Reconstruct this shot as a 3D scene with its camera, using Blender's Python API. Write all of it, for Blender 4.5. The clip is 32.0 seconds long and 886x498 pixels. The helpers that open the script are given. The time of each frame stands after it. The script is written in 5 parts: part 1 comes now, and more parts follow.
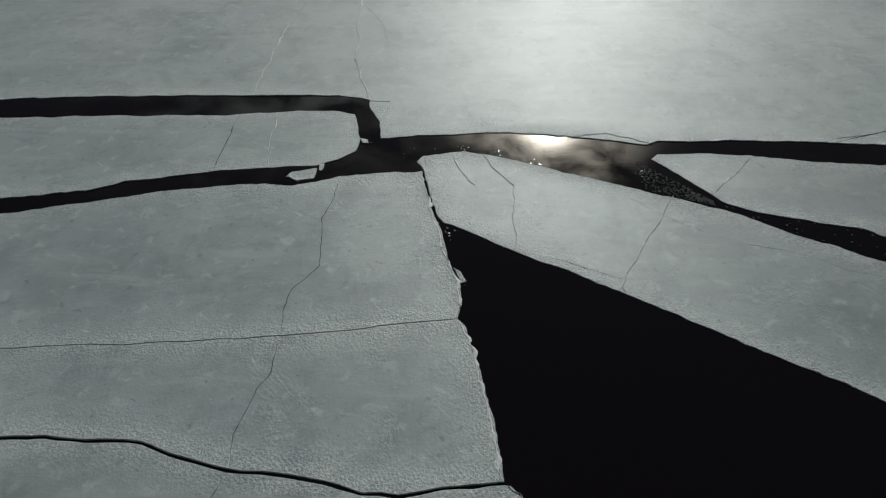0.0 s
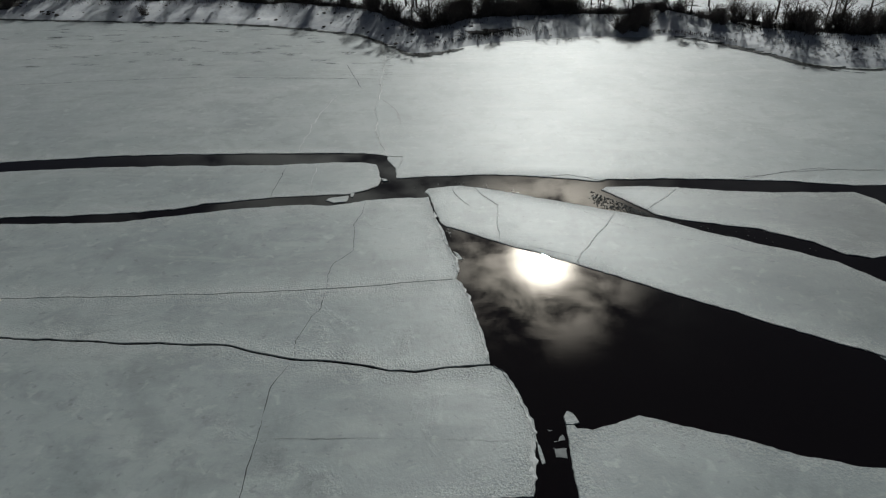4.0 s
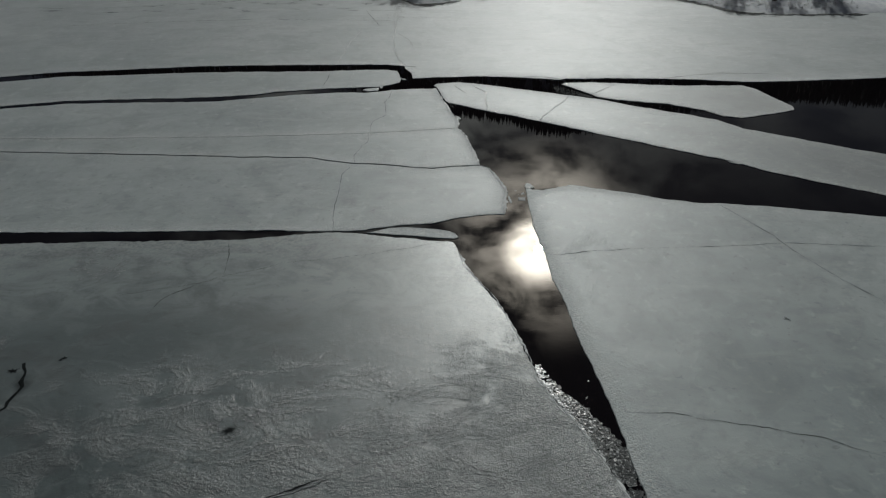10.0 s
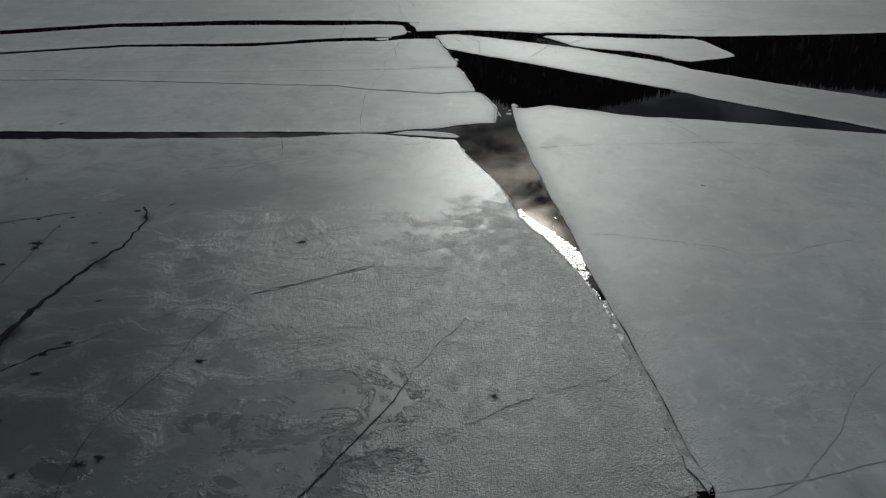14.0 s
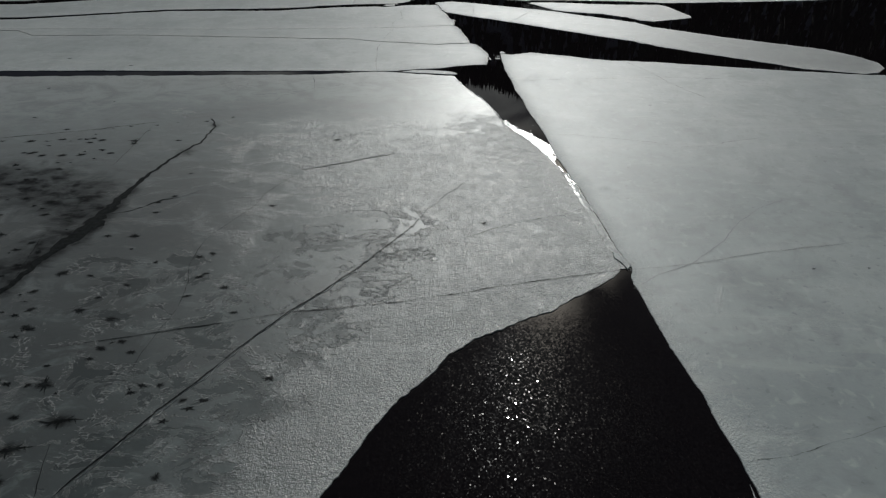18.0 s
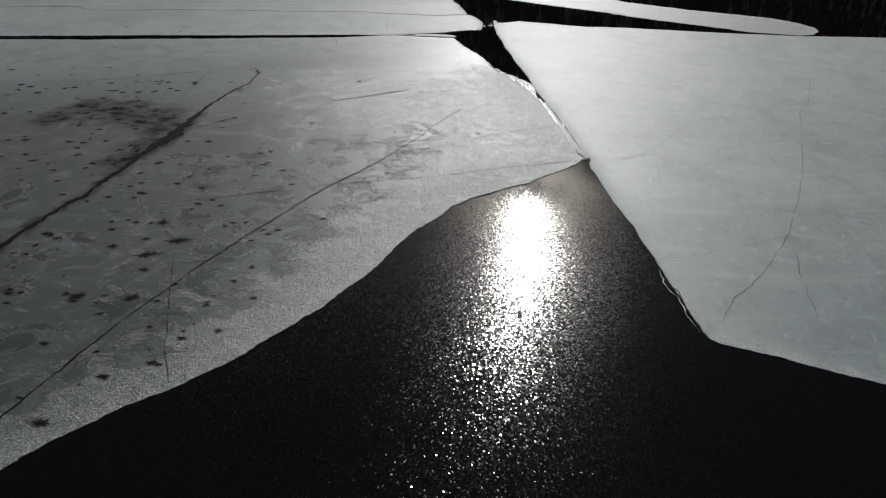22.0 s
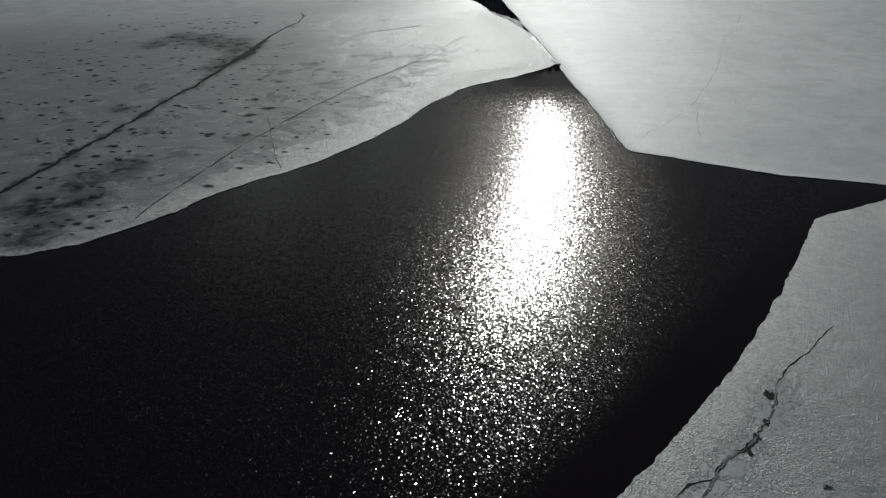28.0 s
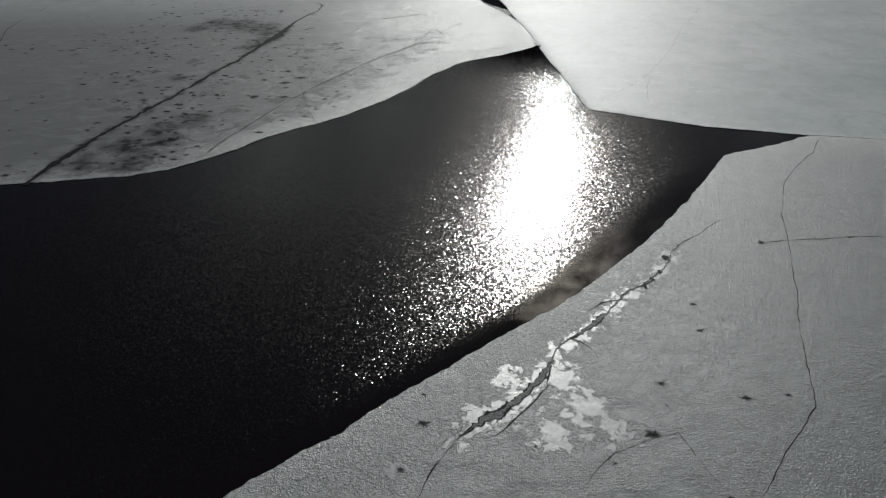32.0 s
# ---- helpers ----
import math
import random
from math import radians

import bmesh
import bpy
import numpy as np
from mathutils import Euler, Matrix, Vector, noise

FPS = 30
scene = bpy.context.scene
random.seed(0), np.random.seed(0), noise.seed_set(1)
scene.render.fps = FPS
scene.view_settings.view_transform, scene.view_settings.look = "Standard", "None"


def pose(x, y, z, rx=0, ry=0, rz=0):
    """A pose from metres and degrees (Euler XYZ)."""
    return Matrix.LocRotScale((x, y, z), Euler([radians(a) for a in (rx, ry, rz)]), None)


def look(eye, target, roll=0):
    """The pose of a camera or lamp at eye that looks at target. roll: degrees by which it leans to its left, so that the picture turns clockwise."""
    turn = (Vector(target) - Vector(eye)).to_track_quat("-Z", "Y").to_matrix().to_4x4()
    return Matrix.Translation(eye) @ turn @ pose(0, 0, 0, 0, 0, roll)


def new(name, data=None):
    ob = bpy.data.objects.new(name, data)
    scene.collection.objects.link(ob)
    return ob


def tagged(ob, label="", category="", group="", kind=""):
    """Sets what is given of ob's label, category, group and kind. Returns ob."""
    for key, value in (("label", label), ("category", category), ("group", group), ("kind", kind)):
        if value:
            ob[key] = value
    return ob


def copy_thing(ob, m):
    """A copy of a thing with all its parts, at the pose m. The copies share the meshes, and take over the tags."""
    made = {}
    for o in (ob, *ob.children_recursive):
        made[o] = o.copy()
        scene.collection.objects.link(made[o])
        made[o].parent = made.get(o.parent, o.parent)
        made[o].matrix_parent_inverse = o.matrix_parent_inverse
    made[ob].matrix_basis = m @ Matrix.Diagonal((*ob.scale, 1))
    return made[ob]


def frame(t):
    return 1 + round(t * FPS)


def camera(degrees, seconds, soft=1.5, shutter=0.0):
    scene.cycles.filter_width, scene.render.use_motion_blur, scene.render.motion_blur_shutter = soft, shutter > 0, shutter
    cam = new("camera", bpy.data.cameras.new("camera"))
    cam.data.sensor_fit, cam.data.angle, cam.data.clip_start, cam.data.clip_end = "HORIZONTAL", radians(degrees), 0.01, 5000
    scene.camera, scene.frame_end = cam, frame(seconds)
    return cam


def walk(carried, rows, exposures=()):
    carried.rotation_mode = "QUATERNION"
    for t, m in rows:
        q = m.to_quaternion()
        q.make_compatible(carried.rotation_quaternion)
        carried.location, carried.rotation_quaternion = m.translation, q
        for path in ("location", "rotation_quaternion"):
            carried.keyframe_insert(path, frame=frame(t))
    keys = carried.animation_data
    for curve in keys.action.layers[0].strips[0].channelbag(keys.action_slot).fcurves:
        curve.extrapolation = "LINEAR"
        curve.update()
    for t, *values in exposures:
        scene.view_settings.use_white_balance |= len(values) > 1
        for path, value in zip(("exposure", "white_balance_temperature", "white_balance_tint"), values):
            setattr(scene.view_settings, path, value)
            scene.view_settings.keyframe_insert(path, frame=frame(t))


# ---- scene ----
cam = camera(66.0, 32.0, soft=1.2)
# seconds, x, y, z, yaw, pitch, roll
ROWS = [
    (0.0, -0.78, -0.19, 29.57, 0.52, -43.02, 0.63),
    (0.5, -0.84, -2.35, 29.48, 0.49, -43.09, 0.58),
    (1.0, -0.89, -4.69, 29.37, 0.45, -43.20, 0.60),
    (1.5, -0.89, -6.96, 29.26, 0.43, -43.38, 0.64),
    (2.0, -0.94, -9.35, 29.23, 0.31, -43.65, 0.74),
    (2.5, -0.91, -11.61, 29.27, 0.35, -43.61, 0.70),
    (3.0, -0.91, -13.92, 29.38, 0.35, -37.35, 0.61),
    (3.5, -0.97, -16.27, 29.50, 0.31, -31.65, 0.55),
    (5.5, -1.32, -26.08, 29.80, 0.16, -30.93, 0.56),
    (6.0, -1.39, -28.60, 29.82, 0.14, -31.13, 0.52),
    (6.5, -1.46, -30.98, 29.79, 0.11, -31.21, 0.50),
    (7.0, -1.54, -33.39, 29.69, 0.18, -31.33, 0.38),
    (7.5, -1.72, -35.81, 29.63, 0.21, -31.42, 0.32),
    (8.0, -1.81, -38.39, 29.63, -0.03, -31.51, 0.30),
    (8.5, -1.96, -40.88, 29.68, -0.14, -31.58, 0.33),
    (9.0, -2.06, -43.45, 29.70, -0.19, -31.68, 0.36),
    (9.5, -2.14, -45.90, 29.73, -0.18, -31.73, 0.35),
    (10.0, -2.25, -48.60, 29.72, -0.17, -31.85, 0.29),
    (10.5, -2.42, -51.11, 29.76, -0.25, -31.87, 0.25),
    (11.0, -2.62, -53.80, 29.75, -0.35, -31.93, 0.22),
    (11.5, -2.81, -56.19, 29.78, -0.41, -32.07, 0.14),
    (12.0, -3.01, -58.75, 29.85, -0.44, -32.25, -0.02),
    (12.5, -3.19, -61.20, 29.92, -0.52, -32.35, -0.10),
    (13.0, -3.39, -63.65, 29.95, -0.65, -32.41, -0.17),
    (13.5, -3.74, -65.98, 29.92, -0.81, -32.54, -0.34),
    (14.0, -4.15, -68.35, 29.86, -0.94, -32.58, -0.51),
    (14.5, -4.42, -70.89, 29.80, -1.05, -32.57, -0.54),
    (16.5, -4.91, -81.09, 29.73, -1.24, -32.56, -0.50),
    (17.0, -5.02, -83.69, 29.77, -1.28, -32.57, -0.49),
    (17.5, -5.12, -86.19, 29.89, -1.31, -32.72, -0.51),
    (18.0, -5.25, -88.70, 29.93, -1.36, -32.81, -0.48),
    (18.5, -5.36, -91.19, 29.88, -1.35, -32.71, -0.46),
    (19.0, -5.46, -93.69, 29.76, -1.35, -32.59, -0.47),
    (19.5, -5.57, -96.13, 29.66, -1.42, -32.48, -0.52),
    (20.0, -5.74, -98.63, 29.57, -1.44, -32.41, -0.50),
    (20.5, -5.91, -101.22, 29.48, -1.49, -32.36, -0.38),
    (21.0, -6.05, -103.77, 29.45, -1.54, -32.34, -0.32),
    (21.5, -6.15, -106.27, 29.50, -1.59, -32.29, -0.24),
    (22.0, -6.22, -108.80, 29.50, -1.56, -32.30, -0.27),
    (22.5, -6.45, -111.25, 29.44, -1.55, -32.31, -0.29),
    (23.0, -6.68, -113.73, 29.41, -1.60, -32.34, -0.30),
    (23.5, -6.88, -116.19, 29.42, -1.58, -32.39, -0.20),
    (24.0, -7.00, -118.67, 29.47, -1.58, -32.47, -0.10),
    (24.5, -7.06, -121.07, 29.52, -1.59, -32.49, -0.05),
    (25.0, -7.18, -123.53, 29.54, -1.57, -32.59, 0.01),
    (25.5, -7.27, -125.95, 29.54, -1.59, -32.59, 0.05),
    (27.5, -7.67, -135.63, 29.44, -1.50, -32.61, 0.24),
    (28.0, -7.78, -138.03, 29.39, -1.51, -32.61, 0.34),
    (28.5, -7.88, -140.42, 29.41, -1.51, -32.57, 0.33),
    (29.0, -7.94, -142.94, 29.45, -1.50, -32.68, 0.32),
    (29.5, -8.02, -145.26, 29.46, -1.54, -32.71, 0.32),
    (30.0, -8.04, -147.79, 29.55, -1.51, -32.77, 0.30),
    (30.5, -8.06, -150.18, 29.92, -1.53, -32.81, 0.28),
    (31.0, -8.04, -152.70, 30.63, -1.49, -32.75, 0.24),
    (31.5, -8.08, -155.19, 31.57, -1.45, -32.72, 0.17),
    (32.0, -8.15, -157.80, 32.61, -1.43, -32.71, 0.09)
]
walk(cam, [(t, pose(x, y, z, 90 + pitch, roll, yaw)) for t, x, y, z, yaw, pitch, roll in ROWS],
     # the exposure and tint drift a little on the way
     [(0, -0.6, 6500, 5), (1, -0.47, 6500, 5), (3.5, -0.54, 6500, 6), (5, -1.12, 6500, 7), (10, -1.12, 6500, 7), (13, -1.22, 6500, 7), (17, -0.94, 6500, 8), (23, -0.69, 6500, 9), (32, -0.66, 6500, 9)])

# ---- light ----
SUN_UP, SUN_AZ = 31.6, 9.4          # degrees above the horizon, degrees east of the y axis
sun_way = Vector((math.sin(radians(SUN_AZ)) * math.cos(radians(SUN_UP)),
                  math.cos(radians(SUN_AZ)) * math.cos(radians(SUN_UP)), math.sin(radians(SUN_UP))))
sun_data = bpy.data.lights.new("sun", "SUN")
sun_data.energy, sun_data.angle, sun_data.color = 4.2, radians(0.53), (0.985, 1.0, 0.985)
sun = new("sun", sun_data)
sun.matrix_world = look(sun_way * 400, (0, 0, 0))


class Nodes:
    """Small helper round a node tree."""

    def __init__(self, tree):
        self.tree = tree

    def add(self, kind, links=None, **values):
        n = self.tree.nodes.new(kind)
        for k, v in values.items():
            if k == "ops":
                n.operation = v
            elif k == "blend":
                n.data_type, n.blend_type = "RGBA", v
        for k, v in (links or {}).items():
            s = n.inputs[k]
            if isinstance(v, bpy.types.NodeSocket):
                self.tree.links.new(v, s)
            else:
                s.default_value = v
        return n

    def math(self, ops, a, b=0.0, c=0.0, clamp=False):
        n = self.add("ShaderNodeMath", {0: a, 1: b, 2: c}, ops=ops)
        n.use_clamp = clamp
        return n.outputs[0]

    def ramp(self, x, lo, hi, a=0.0, b=1.0):
        n = self.add("ShaderNodeMapRange", {0: x, 1: lo, 2: hi, 3: a, 4: b})
        n.interpolation_type = "SMOOTHSTEP"
        return n.outputs[0]

    def mix(self, f, a, b, blend="MIX"):
        n = self.add("ShaderNodeMix", blend=blend)
        for i, v in ((0, f), (6, a), (7, b)):
            if isinstance(v, bpy.types.NodeSocket):
                self.tree.links.new(v, n.inputs[i])
            elif i == 0:
                n.inputs[i].default_value = v
            else:
                n.inputs[i].default_value = (*v, 1) if len(v) == 3 else v
        return n.outputs[2]

    def noise(self, vec, scale, detail=4.0, rough=0.55, warp=0.0):
        n = self.add("ShaderNodeTexNoise", {"Vector": vec, "Scale": scale, "Detail": detail, "Roughness": rough, "Distortion": warp})
        return n.outputs[0]

    def stretch(self, vec, sx, sy, sz=1.0, turn=0.0):
        n = self.add("ShaderNodeMapping", {"Vector": vec, "Scale": (sx, sy, sz), "Rotation": (0, 0, turn)})
        return n.outputs[0]


# ---- sky ----
world = bpy.data.worlds.new("sky")
scene.world = world
world.use_nodes = True
wn = Nodes(world.node_tree)
world.node_tree.nodes.clear()
sky = world.node_tree.nodes.new("ShaderNodeTexSky")
sky.sky_type, sky.sun_disc = "NISHITA", False
sky.air_density, sky.dust_density = 0.4, 0.3
sky.sun_elevation, sky.sun_rotation = radians(SUN_UP), radians(SUN_AZ)
way = wn.add("ShaderNodeTexCoord").outputs["Generated"]
near = wn.add("ShaderNodeVectorMath", {0: way, 1: sun_way}, ops="DOT_PRODUCT").outputs["Value"]
fluff = wn.noise(wn.stretch(way, 1.0, 1.0, 2.2), 11.0, 7.0, 0.58, 0.4)
veil = wn.ramp(fluff, 0.36, 0.66)
core = wn.math("POWER", wn.ramp(near, math.cos(radians(4.0)), math.cos(radians(0.5))), 2.2)
core = wn.math("MULTIPLY", core, wn.math("ADD", wn.math("MULTIPLY", veil, 700.0), 520.0))
halo = wn.math("MULTIPLY", wn.math("POWER", wn.ramp(near, math.cos(radians(11)), 1.0), 2.5), 230.0)
broad = wn.math("MULTIPLY", wn.math("POWER", wn.ramp(near, math.cos(radians(44)), math.cos(radians(4))), 2.0), 11.0)
up = wn.add("ShaderNodeSeparateXYZ", {0: way}).outputs[2]
broad = wn.math("MULTIPLY", broad, wn.ramp(up, math.sin(radians(41)), math.sin(radians(26))))
beside = wn.add("ShaderNodeVectorMath", {0: way, 1: (math.cos(radians(SUN_AZ)), -math.sin(radians(SUN_AZ)), 0)}, ops="DOT_PRODUCT").outputs["Value"]
high = wn.ramp(up, math.sin(radians(20)), math.sin(radians(27)))
aside = wn.math("MULTIPLY", wn.ramp(beside, 0.06, 0.3), wn.math("ADD", 0.6, wn.math("MULTIPLY", high, 0.36)))
broad = wn.math("MULTIPLY", broad, wn.math("SUBTRACT", 1.0, aside))
broad = wn.math("MULTIPLY", broad, wn.ramp(beside, -0.22, 0.0, 2.2, 1.0))
halo = wn.math("MULTIPLY", halo, wn.ramp(up, math.sin(radians(45)), math.sin(radians(36))))
warm = wn.math("ADD", wn.math("MULTIPLY", halo, veil), core)
pale = wn.math("MULTIPLY", broad, veil)
tint = wn.mix(1.0, (1.0, 0.91, 0.79), wn.add("ShaderNodeCombineColor", {0: warm, 1: warm, 2: warm}).outputs[0], "MULTIPLY")
cool = wn.mix(1.0, (0.93, 0.96, 0.90), wn.add("ShaderNodeCombineColor", {0: pale, 1: pale, 2: pale}).outputs[0], "MULTIPLY")
tint = wn.mix(1.0, tint, cool, "ADD")
haze = wn.add("ShaderNodeHueSaturation", {"Saturation": 0.65, "Value": 0.5, "Color": sky.outputs[0]}).outputs[0]
both = wn.mix(1.0, haze, tint, "ADD")
bg = wn.add("ShaderNodeBackground", {0: both, 1: 0.05})
wn.add("ShaderNodeOutputWorld", {0: bg.outputs[0]})


# ---- materials ----
def material(name):
    m = bpy.data.materials.new(name)
    m.use_nodes = True
    m.node_tree.nodes.clear()
    g = Nodes(m.node_tree)
    place = g.add("ShaderNodeNewGeometry").outputs["Position"]
    return m, g, place


def finish(g, colour, rough, bump=None, strength=0.3, distance=0.05, **more):
    vals = {"Base Color": colour if isinstance(colour, bpy.types.NodeSocket) else (*colour, 1), "Roughness": rough}
    vals.update({k.replace("_", " "): v for k, v in more.items()})
    b = g.add("ShaderNodeBsdfPrincipled", vals)
    if bump is not None:
        n = g.add("ShaderNodeBump", {"Strength": strength, "Distance": distance, "Height": bump})
        g.tree.links.new(n.outputs[0], b.inputs["Normal"])
    g.add("ShaderNodeOutputMaterial", {0: b.outputs[0]})
    return b


def ice_inputs(g):
    """The values stored on a sheet: nearness of the rim, soaking, refrozen pools, flooded glaze, darkening."""
    out = []
    for key in ("rim", "wet", "flat", "pale", "darken"):
        n = g.add("ShaderNodeAttribute")
        n.attribute_name = key
        out.append(n.outputs["Fac"])
    return out


def smooth_ice():
    """Smooth river ice under a thin dusting of snow."""
    m, g, p = material("snow-dusted ice")
    rim, soak, flat, pale, darken = ice_inputs(g)
    wide = g.noise(p, 0.05, 5.0, 0.6, 0.5)
    cloudy = g.noise(p, 0.22, 5.0, 0.6, 0.6)
    mid = g.noise(p, 0.8, 6.0, 0.65, 0.4)
    streak = g.noise(g.stretch(p, 0.07, 0.4, 1.0, 0.1), 1.0, 6.0, 0.62, 0.9)
    fine = g.noise(p, 5.0, 6.0, 0.7)
    grain = g.noise(p, 14.0, 3.0, 0.6)
    c = g.mix(g.ramp(wide, 0.32, 0.68), (0.222, 0.263, 0.272), (0.325, 0.367, 0.370))
    c = g.mix(g.ramp(cloudy, 0.42, 0.70, 0.0, 0.5), c, (0.135, 0.162, 0.169))
    c = g.mix(g.ramp(mid, 0.46, 0.72, 0.0, 0.38), c, (0.13, 0.154, 0.159))
    c = g.mix(g.ramp(streak, 0.50, 0.70, 0.0, 0.42), c, (0.375, 0.41, 0.405))
    c = g.mix(g.ramp(fine, 0.54, 0.72, 0.0, 0.18), c, (0.38, 0.40, 0.40))
    blot = g.math("MULTIPLY", g.ramp(g.noise(p, 0.55, 3.0, 0.5, 0.8), 0.54, 0.76), g.ramp(g.noise(p, 0.1, 2.0, 0.5), 0.40, 0.64))
    c = g.mix(g.math("MULTIPLY", blot, 0.3), c, (0.085, 0.10, 0.103))
    c = g.mix(g.math("MULTIPLY", g.ramp(g.noise(p, 1.7, 2.0, 0.5, 0.3), 0.64, 0.74), 0.4), c, (0.08, 0.093, 0.095))
    c = g.mix(g.ramp(g.noise(p, 0.9, 3.0, 0.55, 0.6), 0.56, 0.74, 0.0, 0.5), c, (0.42, 0.46, 0.455))
    # floes with a dim value get a darker colour towards the east
    c = g.mix(g.math("MULTIPLY", darken, 0.7), c, (0.085, 0.092, 0.092))
    # granular frost along broken edges and in a few patches
    patch = g.ramp(g.noise(p, 0.17, 8.0, 0.68, 0.8), 0.52, 0.72)
    frost = g.math("ADD", g.math("MULTIPLY", rim, 0.6), g.math("MULTIPLY", patch, 0.25))
    frost = g.math("MULTIPLY", frost, g.ramp(g.math("ADD", g.math("MULTIPLY", fine, 0.6), g.math("MULTIPLY", mid, 0.4)), 0.43, 0.57), clamp=True)
    c = g.mix(frost, c, (0.50, 0.52, 0.515))
    pebble = g.add("ShaderNodeTexVoronoi", {"Vector": p, "Scale": 7.0}).outputs["Distance"]
    h = g.math("ADD", g.math("MULTIPLY", fine, 0.5), g.math("ADD", g.math("MULTIPLY", grain, 0.3), g.math("MULTIPLY", pebble, 0.4)))
    h = g.math("MULTIPLY", h, g.math("ADD", g.math("MULTIPLY", patch, 0.6), g.math("ADD", 0.09, g.math("MULTIPLY", rim, 1.5))))
    h = g.math("ADD", h, g.math("MULTIPLY", mid, 0.4))
    rough = g.math("ADD", 0.525, g.math("MULTIPLY", frost, 0.08))
    b = finish(g, c, rough, h, 0.75, 0.06, IOR=1.5, Sheen_Weight=0.5, Sheen_Roughness=0.4)
    b.inputs["Specular IOR Level"].default_value = 0.5
    return m


def weathered_ice():
    """Old wet ice: a coarse granular crust broken into sharp-edged patches, with smooth refrozen flats and lacy margins between."""
    m, g, p = material("weathered ice")
    rim, soak, flat, pale, darken = ice_inputs(g)
    n = g.add("ShaderNodeAttribute")
    n.attribute_name = "grain"
    grain = n.outputs["Fac"]
    wide = g.noise(p, 0.06, 5.0, 0.6, 0.5)
    cloudy = g.noise(g.stretch(p, 0.8, 1.2), 0.25, 6.0, 0.62, 0.6)
    mid = g.noise(p, 0.9, 6.0, 0.65, 0.4)
    fine = g.noise(p, 3.6, 6.0, 0.72, 0.3)
    pebble = g.add("ShaderNodeTexVoronoi", {"Vector": p, "Scale": 8.0}).outputs["Distance"]
    bead = g.add("ShaderNodeTexVoronoi", {"Vector": p, "Scale": 16.0}).outputs["Distance"]
    worm = g.add("ShaderNodeTexVoronoi", {"Vector": g.stretch(p, 0.8, 1.2), "Scale": 2.6})
    worm.feature = "DISTANCE_TO_EDGE"
    worm = worm.outputs["Distance"]
    band = g.ramp(g.math("POWER", rim, 0.25), 0.40, 0.80)
    c = g.mix(g.ramp(wide, 0.32, 0.68), (0.062, 0.086, 0.090), (0.101, 0.132, 0.135))
    c = g.mix(g.ramp(cloudy, 0.46, 0.66, 0.0, 0.8), c, (0.060, 0.074, 0.077))
    c = g.mix(g.ramp(mid, 0.50, 0.70, 0.0, 0.5), c, (0.071, 0.086, 0.089))
    c = g.mix(g.ramp(g.noise(p, 0.15, 4.0, 0.55, 0.4), 0.54, 0.72, 0.0, 0.5), c, (0.185, 0.215, 0.218))
    # darker westwards: thin ice, with vignetting and weaker sheen put into the colour
    c = g.mix(g.math("MULTIPLY", darken, 0.8), c, (0.022, 0.028, 0.030))
    c = g.mix(g.ramp(g.noise(g.stretch(p, 0.75, 1.25), 0.42, 9.0, 0.68, 0.8), 0.50, 0.66, 0.0, 0.55), c, (0.135, 0.162, 0.165))
    c = g.mix(g.ramp(g.noise(g.stretch(p, 0.75, 1.25), 0.7, 8.0, 0.68, 0.8), 0.54, 0.66, 0.0, 0.5), c, (0.028, 0.035, 0.037))
    # where the granular crust lies: nearly all of the rim and the south-eastern corner, islands elsewhere
    lie = g.noise(g.stretch(p, 0.8, 1.2), 0.34, 12.0, 0.72, 0.7)
    lie = g.math("ADD", lie, g.math("ADD", g.math("MULTIPLY", band, 0.10), g.math("MULTIPLY", g.math("SUBTRACT", grain, 0.55), 0.4)))
    lie = g.math("SUBTRACT", lie, g.math("MULTIPLY", flat, 0.24))
    sharp = g.ramp(flat, 0.02, 0.2)
    crust = g.math("ADD", g.math("MULTIPLY", g.ramp(lie, 0.485, 0.505), sharp), g.math("MULTIPLY", g.ramp(lie, 0.36, 0.62), g.math("SUBTRACT", 1.0, sharp)))
    crust = g.math("MULTIPLY", crust, g.ramp(grain, 0.03, 0.35))
    grit = g.math("ADD", g.math("MULTIPLY", fine, 0.7), g.math("MULTIPLY", mid, 0.3))
    sheet = g.mix(g.ramp(g.noise(g.stretch(p, 0.8, 1.2), 0.3, 8.0, 0.66, 0.9), 0.36, 0.62), (0.085, 0.108, 0.112), (0.235, 0.275, 0.278))
    sheet = g.mix(g.math("MULTIPLY", g.ramp(g.noise(p, 1.3, 5.0, 0.62, 0.5), 0.56, 0.68), 0.55), sheet, (0.06, 0.075, 0.078))
    sheet = g.mix(g.math("MULTIPLY", g.ramp(fine, 0.56, 0.66), 0.4), sheet, (0.27, 0.30, 0.30))
    c = g.mix(g.ramp(grain, 0.0, 0.14, 0.75, 0.0), c, sheet)
    c = g.mix(g.math("MULTIPLY", crust, g.ramp(grain, 0.45, 0.95, 0.55, 0.42)), c, (0.034, 0.043, 0.045))
    frost = g.math("MULTIPLY", crust, g.ramp(grit, 0.44, 0.60, 0.0, 0.7))
    frost = g.math("MULTIPLY", frost, g.math("ADD", 0.5, g.math("MULTIPLY", band, 0.5)))
    c = g.mix(frost, c, (0.135, 0.164, 0.165))
    knob = g.math("MULTIPLY", g.math("MULTIPLY", crust, g.ramp(pebble, 0.10, 0.40, 0.75, 0.0)), g.ramp(grain, 0.35, 0.9, 0.25, 1.0))
    c = g.mix(knob, c, (0.23, 0.262, 0.263))
